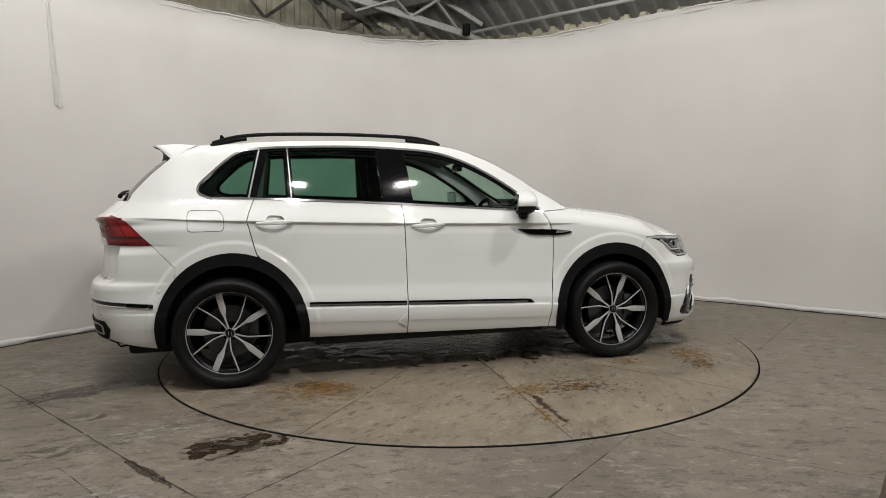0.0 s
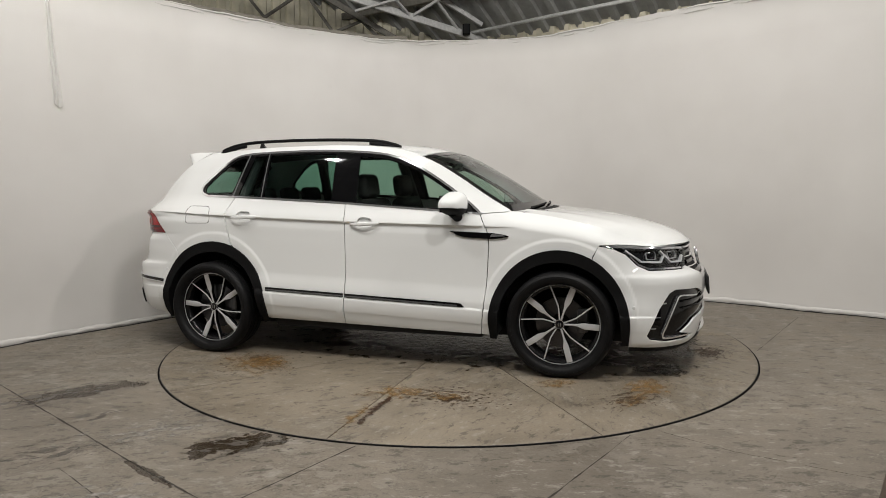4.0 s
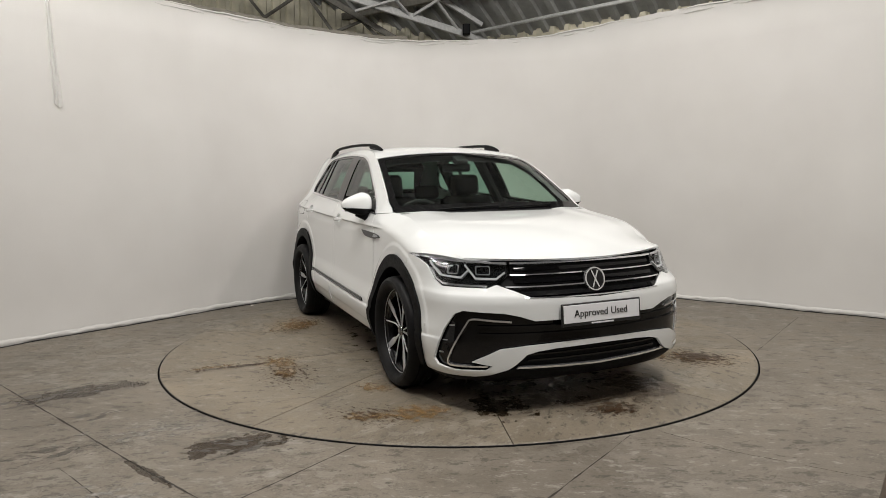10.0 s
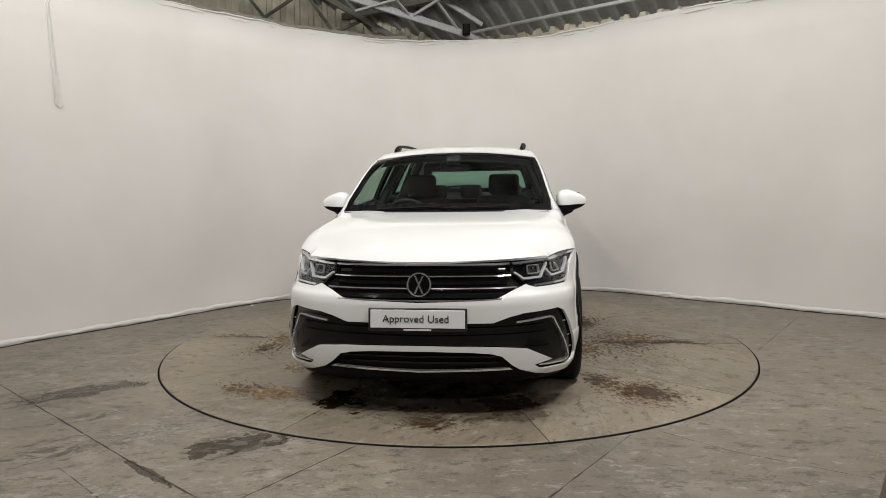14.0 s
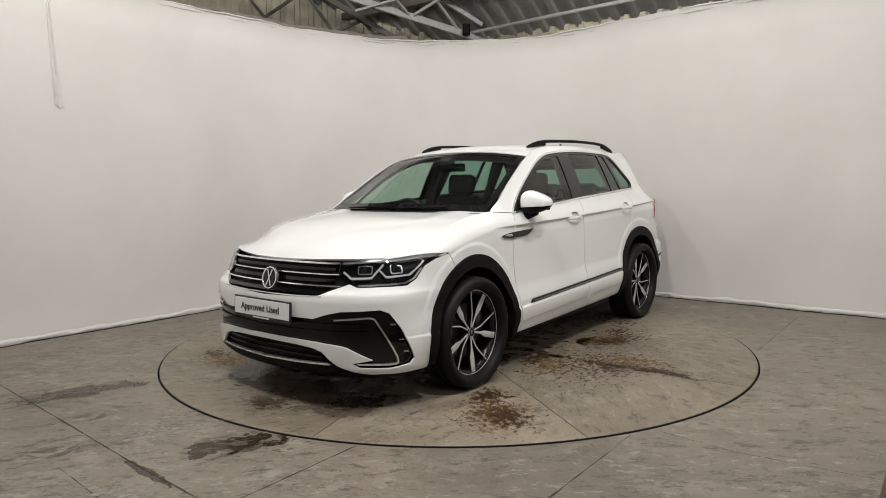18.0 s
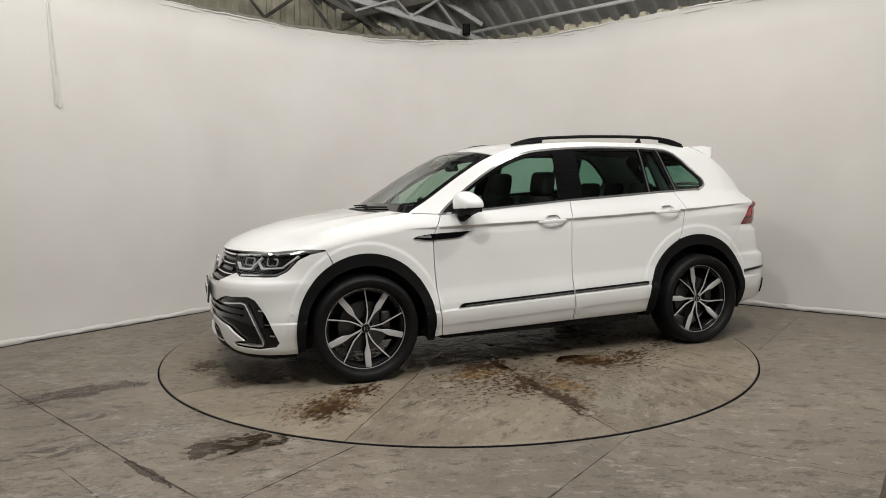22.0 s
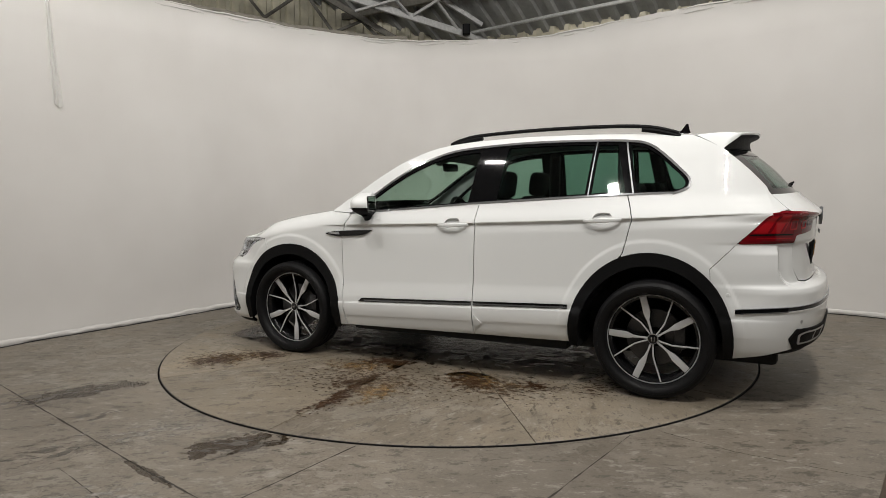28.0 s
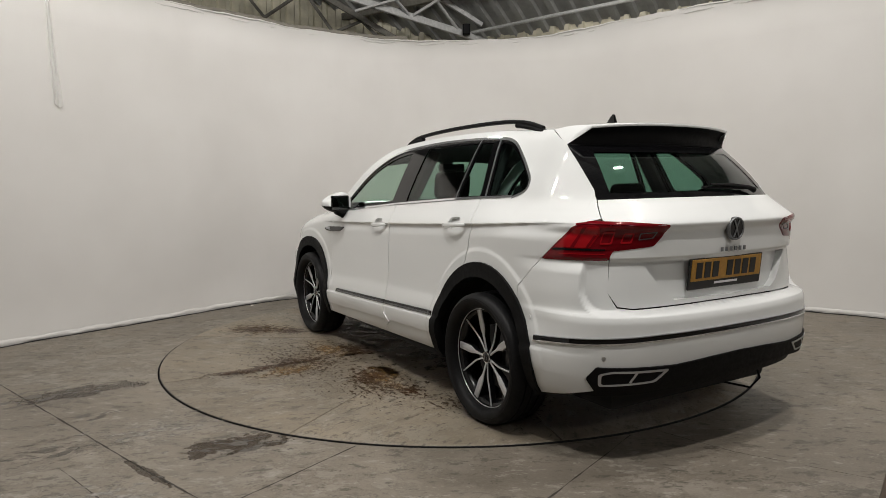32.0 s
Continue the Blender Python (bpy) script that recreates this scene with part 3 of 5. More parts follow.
for side in (1, -1):
    # doors
    grips = [rounded([(q - 0.07, z - 0.018), (q + 0.07, z - 0.022), (q + 0.05, z + 0.042), (q - 0.05, z + 0.046)], 0.03) for q, z in ((-0.035, 1.004), (-1.035, 1.048))]
    front = skin("front_door", [loop_of(shift(GAP_M, G), shift(GAP_F, -G)[::-1]), grips[0]], PAINT, CAR, side=side, step=0.03, fine=0.007)
    lower = [p for p in ARCH_R if p[0] > -1.14]
    rear = skin("rear_door", [loop_of(shift(GAP_M, -G)[::-1], belt(-0.215, -1.162, -0.002), shift(GAP_R, G)[1:], lower[::-1], [(-0.849, 0.292)]), grips[1]],
                PAINT, CAR, side=side, step=0.010, fine=0.007)
    for door, q, z, s in ((front, -0.035, 1.004, 0.95), (rear, -1.035, 1.048, 0.95)):
        p = on_skin(q, z, side, 0.0)
        h = part("door_handle", handle_bm(), PAINT, door, m=Matrix.Translation(p) @ pose(0, 0, 0, 0, 2 * 1.2, 0 if side > 0 else 180))
        skin("handle_recess", [rounded([(q - 0.07, z - 0.018), (q + 0.07, z - 0.022), (q + 0.05, z + 0.042), (q - 0.05, z + 0.046)], 0.03)], PAINT, door, side=side,
             off=-0.016, rim=-0.004, label="shallow white recess behind the handle")
    # moulding along the doors, black over a bright edge
    def rail(a, b, dz):
        return [(float(x), 0.4852 - 0.0375 * float(x) + dz) for x in np.linspace(a, b, 10)]
    for door, a, b in ((front, -0.185, 0.655), (rear, -0.835, -0.200)):
        skin("door_moulding", [loop_of(rail(a, b, 0.013), [(b + 0.025, 0.4852 - 0.0375 * b + 0.009), (b + 0.05, 0.4852 - 0.0375 * b - 0.013)] if b > 0 else [], rail(b, a, -0.013))], BLACK_GLOSS, door, side=side, off=0.009, rim=0.012)
        skin("moulding_strip", [band(rail(a, b, -0.005), 0.010)], PILLAR_GREY, door, side=side, off=0.011, rim=0.012)
        skin("moulding_edge", [band(rail(a, b, -0.0155), 0.005)], CHROME, door, side=side, off=0.006, rim=0.008)
    skin("sill_cap", [[(-0.200, 0.425), (-0.262, 0.366), (-0.202, 0.330)]], PAINT, rear, side=side, off=0.007, rim=0.012)
    # front wing
    ff = [p for p in ARCH_F if p[0] < 1.55]
    hood = [(float(x), float(curve(HOOD_EDGE, x)) + 0.002) for x in np.linspace(0.99, 2.07, 22)]
    wing = skin("front_wing", [loop_of(shift(GAP_F, G)[::-1], [(0.99, 1.083)], hood, [(2.07, 0.860), (1.93, 0.864), (1.71, 0.880), (1.59, 0.876), (1.548, 0.80), (1.5492, 0.7765)], ff,
                                       [(0.885, 0.262)])], PAINT, CAR, side=side, step=0.010, fine=0.007)
    badge = soft_chain([(0.60, 0.957), (0.66, 0.955), (0.80, 0.950), (0.93, 0.943), (1.005, 0.926), (0.97, 0.917), (0.90, 0.909), (0.78, 0.913), (0.68, 0.922), (0.60, 0.957)], 3)[:-1]
    skin("wing_badge", [badge], BLACK_GLOSS, wing, side=side, off=0.010, rim=0.012, edge=0.012, label="black winglet with a bright tip")
    skin("badge_plate", [[(0.88, 0.921), (0.985, 0.927), (0.955, 0.937), (0.89, 0.939)]], SATIN, wing, side=side, off=0.0125, rim=0.004)
    # roof side, pillars and rear quarter in one pressing
    edge = [(float(x), float(curve(EDGE, x)) - 0.002) for x in np.linspace(1.0, -1.515, 44)]
    rr = [p for p in ARCH_R if -1.645 < p[0] < -1.146]
    skin("body_side", [loop_of(edge, [(-1.526, 1.546), (-1.700, 1.466), (-1.885, 1.326), (-1.967, 1.261), (-2.052, 1.196), (-2.115, 1.112), (-2.05, 1.101), (-1.965, 1.074), (-1.79, 0.924), (-1.645, 0.782), (-1.650, 0.702)],
                               rr[::-1], shift(GAP_R, -G)[::-1], [(-1.17, 1.193)], DLO_TOP[::-1], [(0.806, 1.078), (0.985, 1.088)])], PAINT, CAR, side=side, step=0.010, fine=0.007)
    # black mouldings round the wheels
    for cx, rx, rz, f0, f1, low in ((1.335, 0.452, 0.484, 0.882, 1.793, 0.245), (-1.315, 0.466, 0.505, -0.843, -1.787, 0.275)):
        outer = arch(cx, rx + 0.010, rz + 0.008, 0.35)
        inner = arch(cx, rx - 0.052, rz - 0.072, 0.35)
        a, b = (f1, f0) if cx > 0 else (f0, f1)
        s = 1 if a > b else -1
        skin("arch_trim", [loop_of([(a, low)], outer if s > 0 else outer, [(b, low)], [(b + 0.045 * s, low)], inner[::-1], [(a - 0.045 * s, low)])],
             BLACK_MATT, CAR, side=side, off=0.014, rim=0.06, label="black textured wheel arch moulding")
        liner = lathe_bm([(rx - 0.02, 0.90 - 0.05), (rx - 0.02, 0.5), (0.0, 0.5)], 32, "y", (radians(-14), radians(194)))
        if side < 0:
            bmesh.ops.scale(liner, vec=(1, -1, 1), verts=liner.verts)
        part("wheel_housing", liner, DARK, CAR, m=OFFSET @ pose(cx, 0, 0.36))
    # side glass in its black frame
    holes = [rounded(p, 0.012) for _, p in PANES.values()]
    frame_ob = skin("window_frame", [loop_of(DLO_TOP, BELT[1:])] + holes, BLACK_GLOSS, CAR, side=side, off=-0.005, rim=0.012)
    for (name, (mat, loop)), hole in zip(PANES.items(), holes):
        pane = skin(name, [hole], mat, frame_ob, side=side, off=-0.010, rim=0)
        pane.visible_shadow = False
    skin("belt_trim", [loop_of(belt(-1.418, 0.815, 0.0, 24), belt(0.815, -1.418, 0.012, 24))], CHROME, frame_ob, side=side, off=0.004, rim=0.008, label="bright chrome belt strip")
    skin("roof_trim", [band(DLO_TOP[1:], 0.014)], CHROME, frame_ob, side=side, off=0.0035, rim=0.010)
    skin("pillar_strip", [band([(-1.125, 1.522), (-1.195, 1.205)], 0.010)], PILLAR_GREY, frame_ob, side=side, off=-0.002, rim=0.006)
    skin("pillar_strip", [band([(-0.943, 1.530), (-0.925, 1.190)], 0.008)], PILLAR_GREY, frame_ob, side=side, off=-0.002, rim=0.006)
    skin("inner_panel", [loop_of([(-1.9, 1.04), (1.2, 1.0), (1.2, 0.90)], arch(1.335, 0.48, 0.52, 0.35)[14:], [(0.84, 0.25), (-0.80, 0.25)], arch(-1.315, 0.49, 0.53, 0.35),
                                 [(-1.9, 0.3)])], TRIM_DARK, CAR, side=side, off=-0.05, rim=0)

    # head lamp: dark housing, light guides, lenses, clear cover
    lamp = skin("head_lamp", [LAMP], LAMP_DARK, CAR, side=side, off=-0.035, rim=-0.021, step=0.02, label="dark head lamp with two angular light guides")
    for chain, w in (([(1.77, 0.848), (1.80, 0.825), (1.885, 0.771), (2.075, 0.765), (2.115, 0.803)], 0.010), ([(2.085, 0.835), (2.10, 0.822), (2.17, 0.762), (2.31, 0.760), (2.36, 0.793)], 0.010)):
        skin("light_guide", [band(chain, w)], LAMP_CLEAR, lamp, side=side, off=-0.010, rim=0.02)
    skin("lamp_bezel", [band([(1.80, 0.803), (1.862, 0.751), (1.935, 0.7275), (2.25, 0.7215)], 0.009)], CHROME, lamp, side=side, off=-0.004, rim=0.02)
    skin("lamp_brow", [band([(1.61, 0.868), (1.72, 0.868), (1.93, 0.854), (2.18, 0.849), (2.365, 0.840)], 0.012)], CHROME, lamp, side=side, off=-0.004, rim=0.02)
    for q, z in ((1.99, 0.805), (2.22, 0.803)):
        p, pn = S(q, z), S(q, z) - S(q - 0.01, z)
        lens = lathe_bm([(0.0, 0.012), (0.016, 0.009), (0.026, 0.0), (0.030, -0.008), (0.032, -0.02)], 24, "z")
        nrm = Vector((-float(pn[1]), float(pn[0]), 0)).normalized()
        nrm = Vector((abs(nrm.x), abs(nrm.y) * side, 0))
        part("projector_lens", lens, BLACK_GLOSS, lamp, m=Matrix.Translation(Vector((float(p[0]), float(p[1]) * side, z)) - nrm * 0.032) @ nrm.to_track_quat("Z", "Y").to_matrix().to_4x4())
    for q, z in ((1.985, 0.808), (2.215, 0.806)):
        box = rounded([(q - 0.052, z - 0.024), (q + 0.050, z - 0.024), (q + 0.044, z + 0.026), (q - 0.060, z + 0.026)], 0.012)
        hole = rounded([(q - 0.046, z - 0.019), (q + 0.044, z - 0.019), (q + 0.039, z + 0.021), (q - 0.053, z + 0.021)], 0.010)
        skin("lens_frame", [box, hole], SATIN, lamp, side=side, off=-0.018, rim=0.012, edge=0.012, step=0.02)
    cover = skin("lamp_cover", [LAMP], GLASS_LAMP, lamp, side=side, off=-0.001, rim=0, step=0.03)
    cover.visible_shadow = False

    # tail lamp
    lamp = skin("tail_lamp", [TAIL_LAMP], RED_LENS, CAR, side=side, off=0.002, rim=0.03, step=0.02, fine=0.012, label="wide red tail lamp wrapped round the corner")
    skin("lamp_inner_lens", [rounded([(-2.16, 0.972), (-2.405, 0.990), (-2.448, 1.032), (-2.462, 1.064), (-2.20, 1.072)], 0.012)], RED_DARK, lamp, side=side, off=0.0035, rim=0.002, step=0.02)
    skin("light_panel", [rounded([(-1.872, 0.981), (-2.075, 0.981), (-2.125, 1.045), (-2.118, 1.080), (-1.992, 1.074)], 0.010)], RED_BRIGHT, lamp, side=side, off=0.0045, rim=0.003, step=0.02, label="bright red outer light panel")
    for loop in ([(-1.965, 0.984), (-1.985, 0.984), (-2.055, 1.078), (-2.035, 1.077)], [(-2.055, 0.984), (-2.068, 0.984), (-2.115, 1.045), (-2.105, 1.052)]):
        skin("light_rib", [loop], RED_LENS, lamp, side=side, off=0.0065, rim=0.002, step=0.02, edge=0.01)
    for q0, q1, z0, z1 in ((-2.125, -2.195, 0.996, 1.058), (-2.235, -2.295, 1.000, 1.050)):
        skin("red_light_frame", [rounded([(q0, z0), (q1, z0 + 0.002), (q1 - 0.012, z1), (q0 - 0.016, z1)], 0.010), rounded([(q0 - 0.009, z0 + 0.008), (q1 + 0.007, z0 + 0.010), (q1 - 0.004, z1 - 0.008), (q0 - 0.021, z1 - 0.008)], 0.008)],
             RED_BRIGHT, lamp, side=side, off=0.0055, rim=0.002, step=0.02, edge=0.008)
    skin("reversing_lamp", [rounded([(-2.328, 1.014), (-2.405, 1.020), (-2.425, 1.052), (-2.335, 1.048)], 0.008), rounded([(-2.335, 1.019), (-2.400, 1.025), (-2.416, 1.047), (-2.341, 1.043)], 0.006)], PILLAR_GREY, lamp, side=side,
         off=0.0055, rim=0.002, step=0.02, edge=0.008, label="clear reversing lamp with a grey frame")
    skin("lamp_groove", [band([(-1.858, 0.972), (-2.0, 0.9735), (-2.16, 0.974)], 0.007)], LAMP_DARK, lamp, side=side, off=0.0045, rim=0.002)
    skin("lamp_low_strip", [band([(-1.835, 0.950), (-2.0, 0.951), (-2.165, 0.950)], 0.022)], RED_LENS, lamp, side=side, off=0.004, rim=0.002)
    skin("lamp_low_line", [band([(-1.90, 0.953), (-2.0, 0.9535), (-2.16, 0.953)], 0.004)], RED_BRIGHT, lamp, side=side, off=0.0055, rim=0.002)
    skin("lamp_top_strip", [band([(-1.99, 1.088), (-2.06, 1.093), (-2.25, 1.088), (-2.45, 1.074)], 0.008)], RED_LENS, lamp, side=side, off=0.004, rim=0.002)

    # door mirror: white cap over a black lower shell
    def mirror_shell(keep_top):
        bm = bmesh.new()
        bmesh.ops.create_uvsphere(bm, u_segments=28, v_segments=20, radius=1)
        for v in bm.verts:
            x, y, z = v.co
            x, y, z = (math.copysign(abs(k) ** 0.70, k) for k in (x, y, z))
            taper = 1 - 0.40 * max(0.0, y + 0.3)
            v.co = (max(-0.052, x * 0.088), y * 0.110, z * 0.086 * taper - 0.004 * y)
        bmesh.ops.bisect_plane(bm, geom=bm.verts[:] + bm.edges[:] + bm.faces[:], plane_co=(0, 0, -0.026), plane_no=(0, -0.06, 1),
                               clear_inner=keep_top, clear_outer=not keep_top)
        if side < 0:
            bmesh.ops.scale(bm, vec=(1, -1, 1), verts=bm.verts)
        return bm
    at = OFFSET @ pose(0.632, side * 0.905, 1.140, 0, 0, 13 * side)
    mirror = part("door_mirror", mirror_shell(True), PAINT, CAR, "white door mirror on a black foot", at)
    low = mirror_shell(False)
    bmesh.ops.scale(low, vec=(0.97, 0.97, 0.97), verts=low.verts)
    part("mirror_base", low, BLACK_MATT, mirror)
    part("mirror_foot", tube_bm([(0.0, 0.0, -0.055), (0.0, -0.065 * side, -0.085), (0.0, -0.115 * side, -0.128)], [0.032, 0.032, 0.045], 12), BLACK_MATT, mirror)
    part("mirror_rim", box_bm(0.006, 0.164, 0.112, (-0.051, 0.0, 0.004), 0.003, 1), BLACK_GLOSS, mirror)
    part("mirror_glass", box_bm(0.004, 0.148, 0.098, (-0.0545, 0.0, 0.004), 0.0015, 1), MIRROR, mirror)
    part("indicator", box_bm(0.02, 0.10, 0.007, (0.072, 0.03 * side, -0.022), 0.003, 1), LAMP_CLEAR, mirror)

    # roof rail with its feet
    rail_pts = soft_chain([(0.125, 1.552), (0.06, 1.577), (-0.10, 1.606), (-0.5, 1.624), (-0.9, 1.627), (-1.15, 1.620), (-1.30, 1.601), (-1.42, 1.566)], 5)
    pts = [(x, side * (0.546 - 0.03 * abs(x + 0.6) ** 2), z) for x, z in rail_pts]
    rail_ob = part("roof_rail", tube_bm(pts, 0.0145, 10, flat=0.85), BLACK_MATT, CAR, "black roof rail", OFFSET)
    for a, b in ((0.13, -0.12), (-1.20, -1.43)):
        xs = np.linspace(a, b, 7)
        zs = [float(np.interp(-x, [-p[0] for p in rail_pts], [p[1] for p in rail_pts])) - 0.018 for x in xs]
        part("rail_foot", tube_bm([(float(x), side * (0.546 - 0.03 * abs(float(x) + 0.6) ** 2), z) for x, z in zip(xs, zs)], 0.016, 8), BLACK_MATT, rail_ob)
    # a black strip stands in for the shade below the sill
    skin("rocker", [[(-0.86, 0.300), (0.83, 0.290), (0.83, 0.240), (-0.86, 0.245)]], BLACK_MATT, CAR, side=side, off=-0.05, rim=0.03, label="black strip standing for the shade under the doors")
    for q, z in ((1.82, 0.485), (-1.75, 0.64)):
        ring = lathe_bm([(0.0, 0.002), (0.009, 0.002), (0.011, 0.0)], 16, "y")
        part("parking_sensor", ring, PAINT, CAR, m=OFFSET @ Matrix.Translation(on_skin(q, z, side, 0.001)) @ pose(0, 0, 0, 0, 0, 0 if side > 0 else 180))

# filler flap on the right
flap = rounded([(-1.565, 1.135), (-1.375, 1.130), (-1.345, 1.09), (-1.345, 1.0), (-1.565, 1.0)], 0.03)
skin("filler_flap_gap", [flap, rounded([(-1.562, 1.132), (-1.377, 1.127), (-1.348, 1.09), (-1.348, 1.003), (-1.562, 1.003)], 0.029)], DARK, CAR, side=-1, off=0.001, rim=0.002, edge=0.012)

# bonnet, windscreen, roof
skin("bonnet", [[(0.0, -0.999), (0.0, 0.999), (1.0, 0.999), (1.0, -0.999)]], PAINT, CAR, surf=H, step=0.04, edge=0.03)
skin("roof", [[(0.335, -0.997), (0.335, 0.997), (-1.522, 0.997), (-1.522, -0.997)]], PAINT, CAR, surf=T, step=0.05, edge=0.04)
screen = skin("windscreen", [[(1.015, -0.972), (1.015, 0.972), (0.345, 0.972), (0.345, -0.972)]], GLASS_FRONT, CAR, surf=T, step=0.05, edge=0.04, off=-0.004, rim=0)
screen.visible_shadow = False
skin("screen_border", [rounded([(1.018, -0.978), (1.018, 0.978), (0.343, 0.980), (0.343, -0.980)], 0.01),
                       rounded([(0.945, -0.925), (0.945, 0.925), (0.385, 0.920), (0.385, -0.920)], 0.03)], BLACK_GLOSS, CAR, surf=T, step=0.04, edge=0.03, off=-0.002, rim=0.01)
skin("roof_lining", [[(0.40, -0.93), (0.40, 0.93), (-1.60, 0.93), (-1.60, -0.93)]], TRIM_DARK, CAR, surf=T, step=0.08, edge=0.08, off=-0.05, rim=0)
skin("scuttle", [[(1.02, -0.95), (1.02, 0.95), (1.04, 0.95), (1.04, -0.95)]], BLACK_MATT, CAR, surf=lambda u, t: T(1.02, t) + (np.asarray(u) - 1.02)[..., None] * np.array([2.6, 0, -0.3]), rim=0.02, step=0.05)
for a, b in ((-0.62, 0.02), (-0.02, 0.60)):
    ts = np.linspace(a, b, 9)
    pts = [tuple(T(1.005 - 0.02 * (t - a) / (b - a), t) + np.array([0.006, 0, 0.006])) for t in ts]
    part("wiper", tube_bm(pts, 0.007, 6), BLACK_MATT, CAR, m=OFFSET)
pod = box_bm(0.10, 0.11, 0.05, (0, 0, 0), 0.02, 2)
part("sensor_pod", pod, TRIM_DARK, CAR, m=OFFSET @ pose(0.47, 0, 1.462, 0, 30, 0))
part("cabin_mirror", box_bm(0.03, 0.24, 0.065, (0, 0, 0), 0.014, 2), BLACK_GLOSS, CAR, m=OFFSET @ pose(0.40, 0, 1.405, 0, 10, 0))

# nose
BUMPER = both(loop_of([(2.9, 0.644), (2.60, 0.654), (2.48, 0.663), (2.39, 0.70), (2.31, 0.728), (2.25, 0.710), (1.93, 0.713), (1.845, 0.746), (1.765, 0.816), (1.685, 0.850), (1.588, 0.869), (1.553, 0.795), (1.5535, 0.7745)],
                      [p for p in ARCH_F[::-1] if p[0] > 1.555], [(1.795, 0.225), (2.0, 0.226), (2.19, 0.228), (2.28, 0.243), (2.37, 0.272), (2.41, 0.30), (2.46, 0.350), (2.52, 0.366), (2.64, 0.376), (2.9, 0.380)]))
INTAKE = both([(2.9, 0.535), (2.50, 0.533), (2.42, 0.562), (2.34, 0.581), (2.12, 0.592), (2.07, 0.572), (2.0, 0.48), (1.912, 0.305), (1.94, 0.275), (2.07, 0.262),
               (2.25, 0.267), (2.29, 0.292), (2.175, 0.312), (2.33, 0.385), (2.48, 0.400), (2.64, 0.405), (2.9, 0.408)])
bumper = skin("front_bumper", [BUMPER, INTAKE], PAINT, CAR, step=0.014, fine=0.010)
skin("bumper_intake", [INTAKE], BLACK_GLOSS, bumper, off=-0.024, rim=-0.010, step=0.03, label="gloss black air intake")
for side in (0, 1):
    fl = (lambda c: [(5.8 - q, z) for q, z in c]) if side else (lambda c: c)
    skin("intake_trim", [band(fl(soft_chain([(2.38, 0.532), (2.25, 0.543), (2.165, 0.545), (2.13, 0.505), (2.05, 0.355), (2.03, 0.305), (2.06, 0.284), (2.26, 0.288)], 4)), 0.0095)], CHROME, bumper,
         off=-0.004, rim=0.02, label="satin silver hook in the intake")
    for z, q in ((0.505, 2.045), (0.42, 2.0), (0.345, 1.965)):
        skin("gill", [band(fl([(q - 0.018, z), (q + 0.018, z + 0.002)]), 0.008)], SATIN, bumper, off=-0.018, rim=0.004)
for z in (0.497, 0.455):
    skin("intake_slat", [both([(2.9, z + 0.006), (2.2, z + 0.016), (2.2, z + 0.006), (2.9, z - 0.006)])], BLACK_GLOSS, bumper, off=-0.008, rim=0.012)
skin("lower_grille", [both([(2.9, 0.376), (2.64, 0.372), (2.52, 0.362), (2.465, 0.346), (2.41, 0.296), (2.40, 0.262), (2.9, 0.262)])], BLACK_MATT, bumper, off=-0.03, rim=-0.016)
for z in (0.345, 0.312):
    skin("grille_slat", [both([(2.9, z + 0.005), (2.47, z + 0.005), (2.47, z - 0.005), (2.9, z - 0.005)])], BLACK_GLOSS, bumper, off=-0.02, rim=0.01)
skin("skid_trim", [both([(2.9, 0.2735), (2.42, 0.286), (2.41, 0.276), (2.9, 0.264)])], CHROME, bumper, off=0.003, rim=0.02, label="satin silver lip under the lower grille")
skin("chin", [both([(2.9, 0.262), (2.40, 0.272), (2.28, 0.240), (2.0, 0.224), (1.8, 0.222), (1.8, 0.185), (2.9, 0.19)])], BLACK_MATT, bumper, off=-0.006, rim=0.02)
GRILLE = both([(2.9, 0.848), (2.5, 0.851), (2.385, 0.847), (2.393, 0.79), (2.325, 0.735), (2.40, 0.703), (2.485, 0.668), (2.60, 0.658), (2.9, 0.648)])
grille = skin("grille", [GRILLE], BLACK_MATT, CAR, off=-0.030, rim=-0.016, step=0.03, label="black grille with bright cross bars")
for z, w, m, o in ((0.838, 0.010, CHROME, 0.0), (0.777, 0.0065, CHROME, -0.004), (0.716, 0.0065, CHROME, -0.004), (0.655, 0.006, CHROME, 0.002)):
    half = [(2.9, z)] + [(q, z + (0.010 * ((2.9 - q) / 0.5) ** 3 if z < 0.66 else 0)) for q in (2.7, 2.55, 2.45)]
    if z > 0.66:
        half.append((2.385 if z > 0.74 else 2.36, z + 0.002))
    chain = half[::-1] + [(5.8 - q, zz) for q, zz in half[1:]]
    skin("grille_bar", [band(chain, w)], m, grille, off=o, rim=0.02, step=0.05)
for z in (0.808, 0.747, 0.686):
    chain = [(2.41, z), (2.6, z), (2.9, z), (3.2, z), (3.39, z)]
    skin("grille_slat", [band(chain, 0.018)], BLACK_GLOSS, grille, off=-0.014, rim=0.016, step=0.05)


